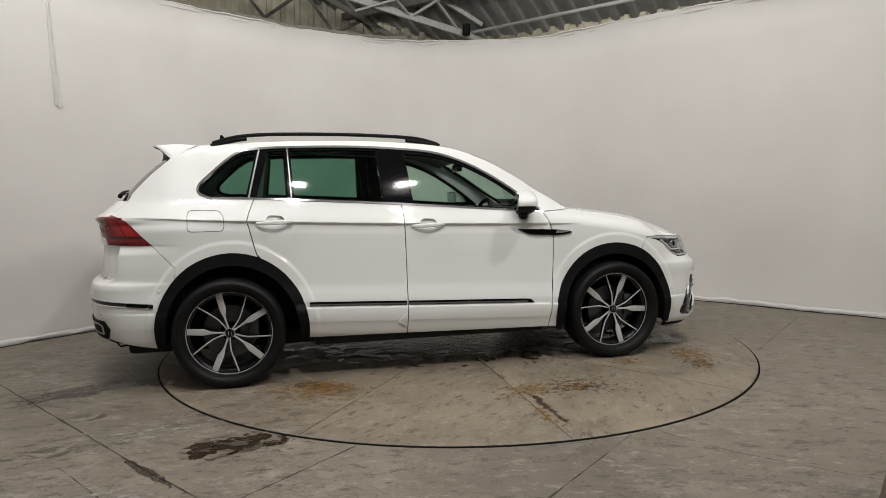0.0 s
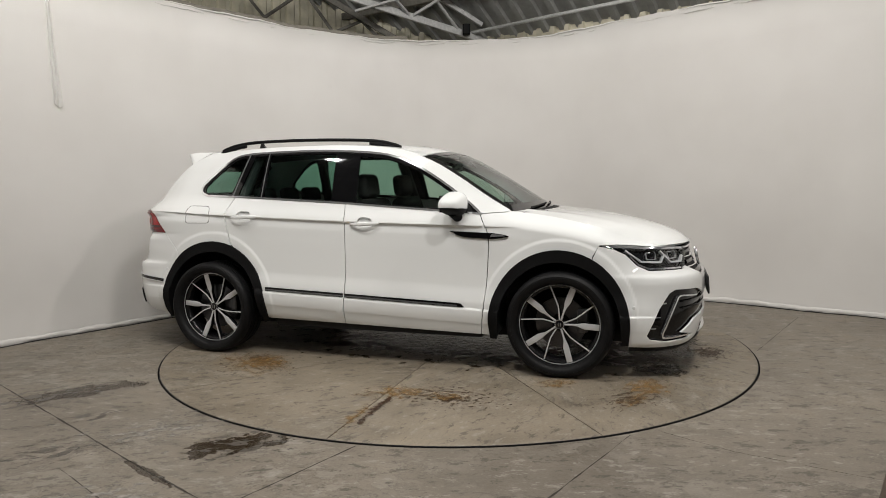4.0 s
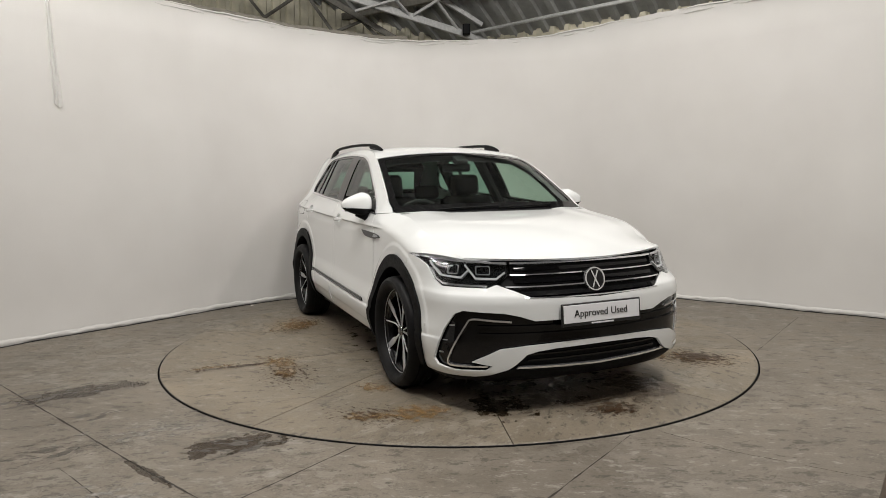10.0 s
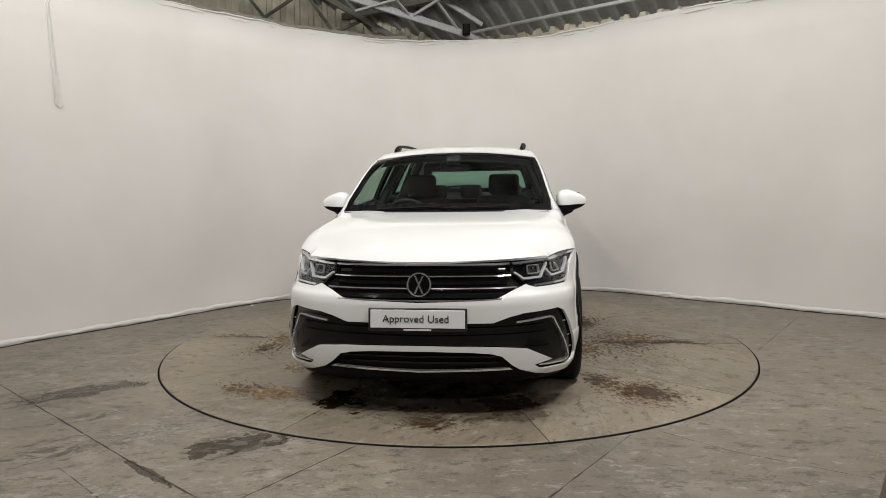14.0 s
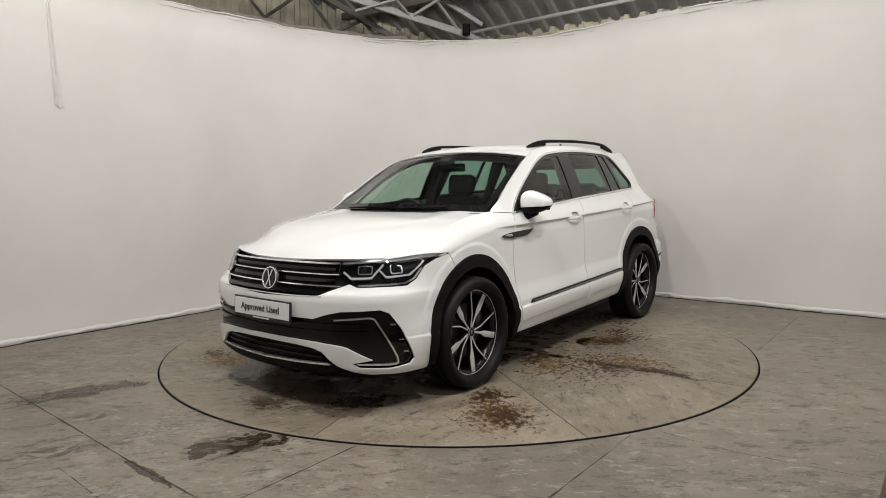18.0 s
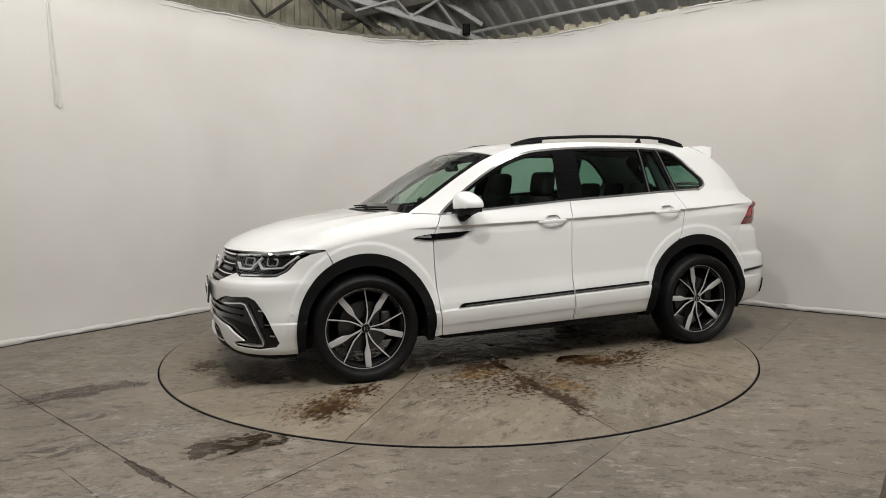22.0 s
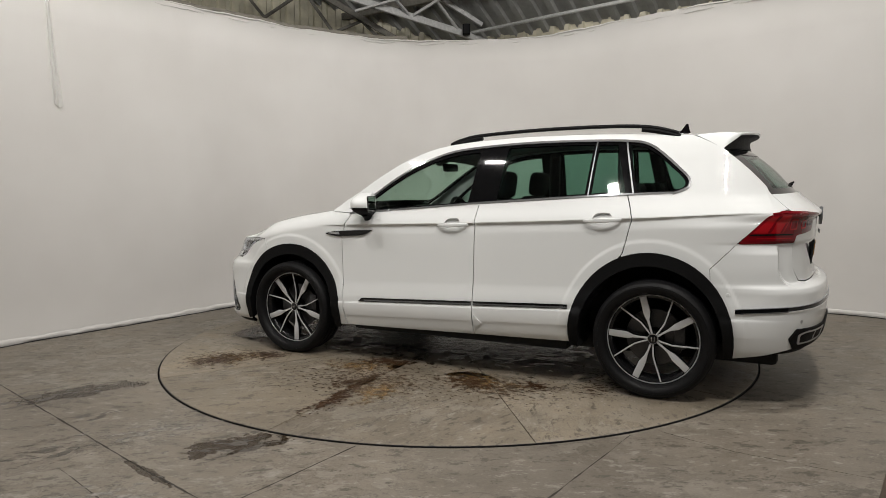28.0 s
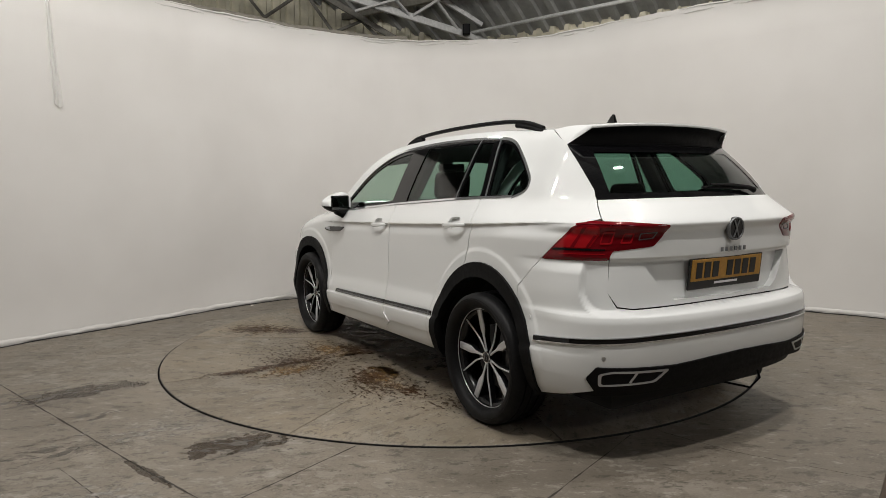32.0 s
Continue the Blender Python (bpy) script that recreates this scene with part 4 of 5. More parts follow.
def emblem(parent, m, r, ring=CHROME):
    disc = part("emblem", lathe_bm([(0.0, 0.004), (r * 0.86, 0.004), (r * 0.86, -0.01)], 40, "z"), BLACK_GLOSS, parent, "round dark emblem with a bright ring", m)
    part("emblem_ring", lathe_bm([(r * 0.84, 0.004), (r * 0.87, 0.008), (r * 0.97, 0.008), (r, 0.004), (r, -0.01)], 48, "z"), ring, disc)
    for lean in (24, -24):
        part("emblem_bar", box_bm(r * 0.13, r * 1.55, 0.004, (0, 0, 0), 0, 1, (0, 0, lean)), ring, disc, m=pose(0, 0, 0.006 + 0.0004 * (lean > 0)))
    return disc


def facing(x, z, tilt, back=False):
    """A pose on the nose or the tail whose z looks out and whose y goes up."""
    return OFFSET @ pose(x, 0, z) @ pose(0, 0, 0, 90 - tilt, 0, -90 if back else 90)


emblem(CAR, facing(2.214, 0.735, 12), 0.068)


def text_mesh(words, size, mat, depth=0.0015):
    cu = bpy.data.curves.new("words", "FONT")
    cu.body, cu.size, cu.align_x, cu.align_y, cu.extrude = words, size, "CENTER", "CENTER", depth
    ob = bpy.data.objects.new("words", cu)
    scene.collection.objects.link(ob)
    me = bpy.data.meshes.new_from_object(ob.evaluated_get(bpy.context.evaluated_depsgraph_get()))
    bpy.data.objects.remove(ob)
    me.materials.clear()
    me.materials.append(mat)
    return me


plate = part("front_plate", box_bm(0.535, 0.125, 0.012, (0, 0, 0), 0.004, 1), INK, CAR, "white show plate lettered Approved Used in a black frame", facing(2.281, 0.557, 4))
part("plate_face", box_bm(0.512, 0.098, 0.006, (0, 0.004, 0.006), 0.002, 1), PLATE_WHITE, plate)
for word, x in (("Approved", -0.076), ("Used", 0.113)):
    place("plate_word", text_mesh(word, 0.056, INK), plate, m=pose(x, 0.004, 0.0105))
part("plate_caption", box_bm(0.15, 0.008, 0.002, (0, -0.054, 0.007)), PLATE_WHITE, plate)

# tail
REAR = both(loop_of([(-2.9, 0.708), (-2.75, 0.708), (-2.32, 0.700), (-2.235, 0.710), (-2.19, 0.775), (-2.183, 0.922), (-1.79, 0.9205), (-1.6475, 0.7785), (-1.6535, 0.698)],
                    [p for p in ARCH_R if p[0] < -1.655], [(-1.785, 0.272), (-1.95, 0.302), (-2.14, 0.345), (-2.5, 0.378), (-2.9, 0.374)]))
VALANCE = both([(-2.9, 0.472), (-2.7, 0.466), (-2.50, 0.452), (-2.14, 0.458), (-2.095, 0.405), (-2.135, 0.342), (-2.5, 0.378), (-2.9, 0.374)])
rear_bumper = skin("rear_bumper", [REAR], PAINT, CAR, step=0.012, fine=0.008)
skin("valance", [rounded(VALANCE, 0.01)], BLACK_MATT, rear_bumper, off=0.010, rim=0.02, step=0.02, fine=0.010, label="black lower valance")
skin("diffuser", [both([(-2.9, 0.376), (-2.5, 0.379), (-2.14, 0.346), (-1.95, 0.302), (-2.1, 0.29), (-2.5, 0.30), (-2.9, 0.30)])], BLACK_MATT, rear_bumper, off=-0.03, rim=0.03)
for fl in (lambda c: c, lambda c: [(-5.8 - q, z) for q, z in c]):
    skin("exhaust_trim", [fl(rounded([(-2.15, 0.428), (-2.21, 0.443), (-2.465, 0.440), (-2.40, 0.383), (-2.15, 0.372)], 0.015)),
                          fl(rounded([(-2.165, 0.424), (-2.21, 0.434), (-2.44, 0.431), (-2.392, 0.391), (-2.165, 0.380)], 0.012))], SATIN, rear_bumper, off=0.013, rim=0.01)
    skin("exhaust_web", [fl(band([(-2.285, 0.388), (-2.315, 0.433)], 0.010))], SATIN, rear_bumper, off=0.011, rim=0.006)
    skin("bumper_sensor", [fl([(-2.17 + 0.010 * math.cos(a), 0.497 + 0.010 * math.sin(a)) for a in [k * math.pi / 6 for k in range(12)]])], SATIN, rear_bumper, off=0.0012, rim=0.001, edge=0.01)
strip = [(-1.79, 0.550), (-2.0, 0.566), (-2.18, 0.576), (-2.4, 0.585), (-2.66, 0.590), (-2.9, 0.592)]
strip = strip + [(-5.8 - q, z) for q, z in strip[::-1][1:]]
skin("bumper_moulding", [band(strip, 0.022)], BLACK_GLOSS, rear_bumper, off=0.004, rim=0.008, step=0.04)
skin("moulding_strip", [band(shift(strip, 0, -0.0135), 0.006)], CHROME, rear_bumper, off=0.006, rim=0.008, step=0.04)
skin("moulding_strip", [band(shift(strip, 0, 0.012), 0.004)], SATIN, rear_bumper, off=0.006, rim=0.008, step=0.04)
GATE = both([(-2.9, 1.200), (-2.5, 1.199), (-2.062, 1.194), (-2.121, 1.112), (-2.19, 1.06), (-2.187, 0.78), (-2.24, 0.716), (-2.32, 0.706), (-2.75, 0.714), (-2.9, 0.714)])
RECESS = both([(-2.9, 0.912), (-2.36, 0.912), (-2.485, 0.765), (-2.54, 0.733), (-2.9, 0.730)])
gate = skin("tailgate", [GATE, RECESS], PAINT, CAR, step=0.02, fine=0.010)
skin("plate_recess", [RECESS], PAINT, gate, off=-0.035, rim=-0.021, label="white recess round the plate")
rear_glass = skin("rear_glass", [[(-0.99, 1.20), (0.99, 1.20), (0.99, 1.462), (-0.99, 1.462)]], GLASS_REAR, gate, surf=B, off=-0.004, rim=0, step=0.06, fine=0.03, edge=0.03)
rear_glass.visible_shadow = False
skin("glass_border", [rounded([(-0.998, 1.186), (0.998, 1.186), (0.998, 1.466), (-0.998, 1.466)], 0.01),
                      rounded([(-0.90, 1.226), (0.90, 1.226), (0.83, 1.425), (-0.83, 1.425)], 0.02)], BLACK_GLOSS, gate, surf=B, off=-0.002, rim=0.01, step=0.06, fine=0.03, edge=0.03)
part("rear_wiper", tube_bm([tuple(B(q, z) + np.array([-0.02, 0, 0.012])) for q, z in ((-0.62, 1.212), (-0.56, 1.226), (-0.32, 1.240), (-0.03, 1.246))], [0.016, 0.012, 0.009, 0.006], 8),
     BLACK_MATT, gate, "black rear wiper")
part("wiper_blade", tube_bm([tuple(B(q, z) + np.array([-0.008, 0, 0.004])) for q, z in ((-0.50, 1.230), (-0.25, 1.236), (0.06, 1.240))], 0.006, 6), BLACK_MATT, gate)
emblem(CAR, facing(-2.212, 1.048, -2, True), 0.056, PILLAR_GREY)
for k in range(6):
    part("model_badge_bar", box_bm(0.015, 0.020, 0.004), PILLAR_GREY, gate, m=Matrix.Translation((-2.203, 0.083 - 0.033 * k, 0.952)) @ pose(0, 0, 0, 90, 0, -90))
plate = part("rear_plate", box_bm(0.535, 0.150, 0.012, (0, -0.008, 0), 0.004, 1), INK, CAR, "yellow number plate with dark bars in a black frame", facing(-2.164, 0.848, -6, True))
part("plate_face", box_bm(0.512, 0.104, 0.006, (0, 0.010, 0.006), 0.002, 1), PLATE_YELLOW, plate)
for k in range(7):
    x = -0.205 + 0.058 * k + (0.045 if k > 2 else 0)
    part("plate_bar", box_bm(0.043, 0.076, 0.002, (x, 0.010, 0.0105)), INK, plate)
part("plate_caption", box_bm(0.17, 0.010, 0.002, (0, -0.058, 0.007)), PLATE_WHITE, plate)


def spoiler():
    n, m = 29, 8
    ts = np.linspace(-1, 1, n)
    a = T(np.full(n, -1.527), ts * 0.995)
    back = np.abs(ts) ** 2.4
    b = np.stack([-1.853 + 0.080 * back, 0.502 * ts, 1.568 - 0.017 * back], -1)
    verts, faces = [], []
    for i in range(m):
        k = i / (m - 1)
        row = a + (b - a) * k
        row[:, 2] += 0.010 * math.sin(math.pi * k)
        verts += list(row)
    low = b + np.array([0.008, 0, -0.012])
    verts += list(low)
    for i in range(m):
        for j in range(n - 1):
            faces.append((i * n + j, i * n + j + 1, (i + 1) * n + j + 1, (i + 1) * n + j))
    top = part_mesh("spoiler", verts, faces, PAINT, CAR, "white roof spoiler with a black underside")
    end = B(ts * 0.998, np.full(n, 1.462))
    under, faces = [], []
    for i in range(7):
        k = i / 6
        row = low + (end - low) * k
        row[:, 0] += 0.030 * math.sin(math.pi * k)
        row[:, 2] += 0.012 * math.sin(math.pi * k)
        under += list(row)
    for i in range(6):
        for j in range(n - 1):
            faces.append((i * n + j + 1, i * n + j, (i + 1) * n + j, (i + 1) * n + j + 1))
    part_mesh("spoiler_underside", under, faces, BLACK_MATT, top)
    for s in (0, n - 1):
        g = 1 if s else -1
        seam = S(np.linspace(-1.530, -1.700, 8), np.linspace(float(curve(EDGE, -1.530)), 1.464, 8)) * np.array([1, g, 1])
        edge_row = np.array([verts[i * n + s] for i in range(m)])
        mid = (seam + edge_row) / 2 + np.array([0, 0.006 * g, 0.004]) * np.linspace(0, 1, m)[:, None]
        cv = list(edge_row) + list(mid) + list(seam) + [low[s]]
        cf = [(r * m + i, r * m + i + 1, (r + 1) * m + i + 1, (r + 1) * m + i) for r in range(2) for i in range(m - 1)]
        cf.append((m - 1, 3 * m, 3 * m - 1, 2 * m - 1))
        part_mesh("spoiler_end", cv, cf if g > 0 else [f[::-1] for f in cf], PAINT, top)


def part_mesh(name, verts, faces, mat, parent, label=""):
    ob = place(name, mesh_of(name, verts, faces, mat), parent, label)
    if parent is CAR:
        ob.matrix_basis = OFFSET
    return ob


spoiler()
fin = bmesh.new()
FIN = [(-1.295, 1.590, 0.010), (-1.335, 1.600, 0.018), (-1.365, 1.618, 0.015), (-1.385, 1.648, 0.009), (-1.397, 1.661, 0.004), (-1.407, 1.658, 0.005), (-1.412, 1.630, 0.009), (-1.425, 1.590, 0.016)]
sides = [[fin.verts.new((x, g * w, z)) for x, z, w in FIN] for g in (1, -1)]
fin.faces.new(sides[0][::-1])
fin.faces.new(sides[1])
for k in range(len(FIN)):
    n2 = (k + 1) % len(FIN)
    fin.faces.new((sides[0][k], sides[0][n2], sides[1][n2], sides[1][k]))
part("roof_antenna", fin, BLACK_GLOSS, CAR, "black shark fin antenna", OFFSET)

# under the body
part("underbody", box_bm(4.0, 1.16, 0.12, (0, 0, 0.25), 0.03, 2), DARK, CAR, m=OFFSET)
part("floor_pan", box_bm(1.62, 1.62, 0.10, (0, 0, 0.27), 0.02, 2), DARK, CAR, m=OFFSET)
for x in (AXLE_F, AXLE_R):
    part("axle", tube_bm([(x, -0.7, WHEEL_Z), (x, 0.7, WHEEL_Z)], 0.045, 10), DARK, CAR, m=OFFSET)
part("engine_bay", box_bm(0.95, 1.1, 0.5, (1.55, 0, 0.55), 0.05, 2), DARK, CAR, m=OFFSET)
part("boot_floor", box_bm(1.0, 1.1, 0.30, (-1.55, 0, 0.62), 0.05, 2), DARK, CAR, m=OFFSET)
part("tow_cable", tube_bm([(-2.12, -0.30, 0.36), (-2.14, -0.33, 0.25), (-2.10, -0.31, 0.19), (-1.98, -0.25, 0.20)], 0.006, 6), BLACK_MATT, CAR, m=OFFSET)

# cabin


def cushion(sx, sy, sz, bevel, at, rot=None):
    return box_bm(sx, sy, sz, at, bevel, 4, rot)


def seat(x, y):
    s = part("seat", cushion(0.50, 0.50, 0.16, 0.06, (0, 0, 0.56)), CLOTH, CAR, "dark cloth front seat", OFFSET @ pose(x, y, 0))
    part("seat_back", cushion(0.14, 0.48, 0.62, 0.06, (-0.33, 0, 0.87), (0, -16, 0)), CLOTH, s)
    part("head_rest", cushion(0.10, 0.27, 0.19, 0.045, (-0.44, 0, 1.265), (0, -8, 0)), CLOTH, s)
    for k in (-0.06, 0.06):
        part("head_rest_post", tube_bm([(-0.41, k, 1.12), (-0.435, k, 1.20)], 0.007, 6), STEEL, s)


for y in (0.37, -0.37):
    seat(0.22, y)
bench = part("rear_seat", cushion(0.5, 1.26, 0.16, 0.06, (-0.70, 0, 0.60)), CLOTH, CAR, "dark cloth rear bench with three head rests", OFFSET)
part("seat_back", cushion(0.16, 1.26, 0.56, 0.06, (-1.02, 0, 0.85), (0, -20, 0)), CLOTH, bench)
for y, w in ((0.38, 0.26), (0.0, 0.22), (-0.38, 0.26)):
    part("head_rest", cushion(0.09, w, 0.14, 0.04, (-1.14, y, 1.195), (0, -10, 0)), CLOTH, bench)
dash = part("dashboard", cushion(0.46, 1.46, 0.26, 0.09, (0.80, 0, 0.945)), TRIM_DARK, CAR, "dark dashboard", OFFSET)
part("instrument_hood", cushion(0.16, 0.36, 0.07, 0.03, (0.66, -0.37, 1.065)), TRIM_DARK, dash)
part("touch_screen", box_bm(0.015, 0.26, 0.13, (0.565, 0.0, 1.0), 0.004, 1, (0, 8, 0)), BLACK_GLOSS, dash)
sw = tube_bm([(0.0, 0.185 * math.cos(a), 0.185 * math.sin(a)) for a in [k * math.pi / 16 for k in range(32)]], 0.015, 8, True)
wheel_ob = part("steering_wheel", sw, TRIM_DARK, CAR, "dark steering wheel", OFFSET @ pose(0.46, -0.37, 0.985, 0, 24, 0))
part("steering_hub", box_bm(0.05, 0.13, 0.11, (0.01, 0, -0.01), 0.02, 2), TRIM_DARK, wheel_ob)
for a in (0, 180, 270):
    part("steering_spoke", tube_bm([(0.01, 0.05 * math.cos(radians(a)), 0.05 * math.sin(radians(a))), (0, 0.18 * math.cos(radians(a)), 0.18 * math.sin(radians(a)))], 0.014, 6), TRIM_DARK, wheel_ob)
for side in (1, -1):
    for x, top in ((-0.22, (-0.30, 1.50)), (-1.15, (-1.10, 1.50))):
        a, b = on_skin(x, 1.06, side, -0.09), on_skin(top[0], top[1], side, -0.085)
        part("pillar_lining", tube_bm([tuple(a), tuple((a + b) / 2), tuple(b)], 0.045, 8), TRIM_DARK, CAR, m=OFFSET)

# wheels
# a broad blade on a slim arm, and a slim spoke with a knee; both lean the same way on every wheel
SPOKE_WIDE = [(0.030, -0.006), (0.080, -0.0045), (0.116, -0.0065), (0.136, -0.0145), (0.160, -0.0225), (0.200, -0.0225), (0.261, -0.0235), (0.261, 0.0150), (0.215, 0.0165), (0.172, 0.0180),
              (0.146, 0.0170), (0.118, 0.0105), (0.080, 0.0070), (0.030, 0.006)]
KNEE = [(0.030, 0.0), (0.070, 0.0005), (0.112, 0.0035), (0.150, 0.0150), (0.200, 0.0320), (0.2605, 0.0525)]
SPOKE_THIN = band(KNEE, 0.0088)


def wheel_meshes():
    rim = bm_mesh("wheel", lathe_bm([(0.255, -0.11), (0.243, -0.09), (0.232, -0.02), (0.238, 0.03), (0.250, 0.046), (0.262, 0.050), (0.2665, 0.053), (0.2665, 0.060), (0.259, 0.061), (0.256, 0.050),
                                     (0.244, 0.044)], 72), ALLOY_DARK, 40)
    lip = bm_mesh("rim_lip", lathe_bm([(0.2595, 0.0592), (0.2612, 0.0625), (0.2655, 0.0615), (0.2672, 0.057)], 72), ALLOY, 50)
    tyre = bm_mesh("tyre", lathe_bm([(0.255, -0.115), (0.285, -0.128), (0.318, -0.127), (0.338, -0.116), (0.347, -0.100), (0.351, -0.075), (0.3515, -0.052), (0.345, -0.050), (0.345, -0.044),
                                     (0.3515, -0.042), (0.3515, -0.005), (0.345, -0.003), (0.345, 0.003), (0.3515, 0.005), (0.3515, 0.042), (0.345, 0.044), (0.345, 0.050), (0.3515, 0.052),
                                     (0.350, 0.072), (0.345, 0.092), (0.335, 0.106), (0.322, 0.113), (0.316, 0.1125), (0.315, 0.1145), (0.300, 0.1135), (0.284, 0.104), (0.272, 0.085), (0.267, 0.060)], 90),
                    RUBBER, 30)
    out = {}
    for name, o in (("wide", SPOKE_WIDE), ("thin", SPOKE_THIN)):
        face = prism_bm(o, 0.006, 0.0015)
        for v in face.verts:
            v.co.z += 0.012 * (v.co.x / 0.26) ** 2
        body = prism_bm(band(KNEE, 0.0125) if name == "thin" else [(x, y * 1.22) for x, y in o], 0.030, 0.002 if name == "thin" else 0.003)
        for v in body.verts:
            v.co.z += 0.012 * (v.co.x / 0.26) ** 2 - 0.029
        out[name] = bm_mesh("spoke_face", face, ALLOY, 30), bm_mesh("spoke", body, ALLOY_DARK, 30)
    return rim, lip, tyre, out


RIM, LIP, TYRE, SPOKES = wheel_meshes()


def wheel(x, side, turn):
    root = place("wheel", RIM, CAR, "black alloy wheel with five machined blades and five slim spokes", OFFSET @ pose(x, side * 0.80, WHEEL_Z, 0, 0, 0 if side > 0 else 180))
    place("tyre", TYRE, root)
    place("rim_lip", LIP, root)
    for k in range(10):
        face, body = SPOKES["thin" if k % 2 else "wide"]
        m = pose(0, 0.036, 0, -90, 0, 0) @ pose(0, 0, 0, 0, 0, turn + 72 * (k // 2) + (21.5 if k % 2 else 0))
        place("spoke", body, root, m=m)
        place("spoke_face", face, root, m=m)
    part("hub_cap", lathe_bm([(0.0, 0.052), (0.024, 0.051), (0.031, 0.047), (0.034, 0.036), (0.040, 0.020)], 32), BLACK_GLOSS, root)
    part("hub_ring", lathe_bm([(0.0275, 0.0505), (0.031, 0.0510), (0.033, 0.047)], 32), CHROME, root)
    for k, (a, b) in enumerate((((-0.008, 0.013), (-0.008, -0.013)), ((0.008, 0.013), (0.008, -0.013)))):
        part("hub_mark", tube_bm([(a[0], 0.052, a[1]), (b[0], 0.052, b[1])], 0.002, 5), CHROME, root)
    part("brake_disc", lathe_bm([(0.06, -0.03), (0.06, -0.015), (0.168, -0.015), (0.170, -0.025), (0.168, -0.037), (0.06, -0.037)], 48), STEEL, root)
    cal = box_bm(0.07, 0.06, 0.16, (-0.145, -0.02, 0.02), 0.015, 2)
    part("brake_caliper", cal, STEEL, root)
    for k in range(5):
        a = radians(72 * k + turn)
        part("wheel_bolt", lathe_bm([(0.0, 0.012), (0.008, 0.012), (0.009, 0.0)], 8), STEEL, root, m=pose(0.056 * math.cos(a), 0.028, 0.056 * math.sin(a)))
    return root


wheel(AXLE_F, 1, 22)
wheel(AXLE_R, 1, 68.5)
wheel(AXLE_F, -1, 34.6)
wheel(AXLE_R, -1, 68)

# ---- the turntable ----
TABLE = tagged(new("turntable"), "round stained concrete turntable flush with the floor", "turntable")


def slab_mesh():
    bm = bmesh.new()
    R, n = 2.254, 16
    g = 0.003
    a0, a1 = radians(18), radians(54)
    rows = []
    rr = [0.03, 0.8, 1.3, 1.7, 2.0, 2.25, R, R]
    zz = [0.0, 0.0, 0.0, 0.0, 0.0, 0.0, -0.003, -0.07]
    for r, z in zip(rr, zz):
        e = math.asin(g / r)
        row = []
        for k in range(n + 1):
            a = a0 + e + (a1 - a0 - 2 * e) * k / n
            row.append(bm.verts.new((r * math.cos(a), r * math.sin(a), z)))
        rows.append(row)
    for i in range(len(rows) - 1):
        for k in range(n):
            bm.faces.new((rows[i][k], rows[i + 1][k], rows[i + 1][k + 1], rows[i][k + 1]))
    for s in (0, n):
        edge = [row[s] for row in rows[:-1]]
        low = [bm.verts.new((v.co.x, v.co.y, -0.05)) for v in edge]
        for i in range(len(edge) - 1):
            bm.faces.new((edge[i], edge[i + 1], low[i + 1], low[i]))
    return bm_mesh("slab", bm, DISC)


SLAB = slab_mesh()
for k in range(10):
    place("slab", SLAB, TABLE, m=pose(0, 0, 0, 0, 0, 36 * k))
part("rim_band", lathe_bm([(2.2545, -0.0615), (2.2575, -0.060), (2.2575, -0.0035), (2.2545, -0.0025)], 160, "z"), DARK, TABLE, "black edge band of the turntable")
part("underplate", lathe_bm([(0.0, -0.052), (2.24, -0.052), (2.24, -0.075)], 96, "z"), plain("joint_dirt", (0.075, 0.058, 0.042), 0.9, grain=0.3, scale=20), TABLE)


# ---- stains and damp ----


def stain_mat(name, colour, rough, cover, scale, stretch=(1, 1, 1), seed=0.0, soft=0.05, most=1.0, pull=0.15):
    """A ragged film: it thins out to the sheet's border and breaks up into flecks."""
    m = Mat(name)
    t = m.t
    grad = t.nodes.new("ShaderNodeTexGradient")
    grad.gradient_type = "SPHERICAL"
    m.link(t.nodes["Texture Coordinate"].outputs["Generated"], grad.inputs[0])
    mp = m.node("Mapping", Location=(-1, -1, 0), Scale=(2, 2, 0))
    m.link(t.nodes["Texture Coordinate"].outputs["Generated"], mp.inputs[0])
    m.link(mp.outputs[0], grad.inputs[0])
    nz = m.node("TexNoise", Scale=scale, Detail=8.0, Roughness=0.68)
    mp2 = m.node("Mapping", Location=(seed, seed * 0.7, 0), Scale=stretch)
    m.link(m.co, mp2.inputs[0])
    m.link(mp2.outputs[0], nz.inputs["Vector"])
    add = m.node("Math")
    add.operation = "MULTIPLY_ADD"
    m.link(grad.outputs["Fac"], add.inputs[0])
    add.inputs[1].default_value = pull
    m.link(nz.outputs["Fac"], add.inputs[2])
    mask = m.ramp(add.outputs[0], (cover, (0, 0, 0)), (cover + soft, (most, most, most)))
    tone = m.ramp(m.noise(scale * 3), (0.3, tuple(c * 0.55 for c in colour)), (0.7, tuple(min(1, c * 1.35) for c in colour)))
    m.colour(tone)
    m.set(Roughness=rough, Specular_IOR_Level=0.32)
    tr = t.nodes.new("ShaderNodeBsdfTransparent")
    mx = t.nodes.new("ShaderNodeMixShader")
    m.link(mask, mx.inputs[0])
    m.link(tr.outputs[0], mx.inputs[1])
    m.link(m.b.outputs[0], mx.inputs[2])
    m.link(mx.outputs[0], t.nodes["Material Output"].inputs["Surface"])
    return m.m


def wet_mat(name, dark, rough, cover, scale, seed=0.0, soft=0.02, pull=0.4, wave=0.05):
    """A film of water with a ragged border: the concrete under it looks darker, and it mirrors more the flatter it is seen."""
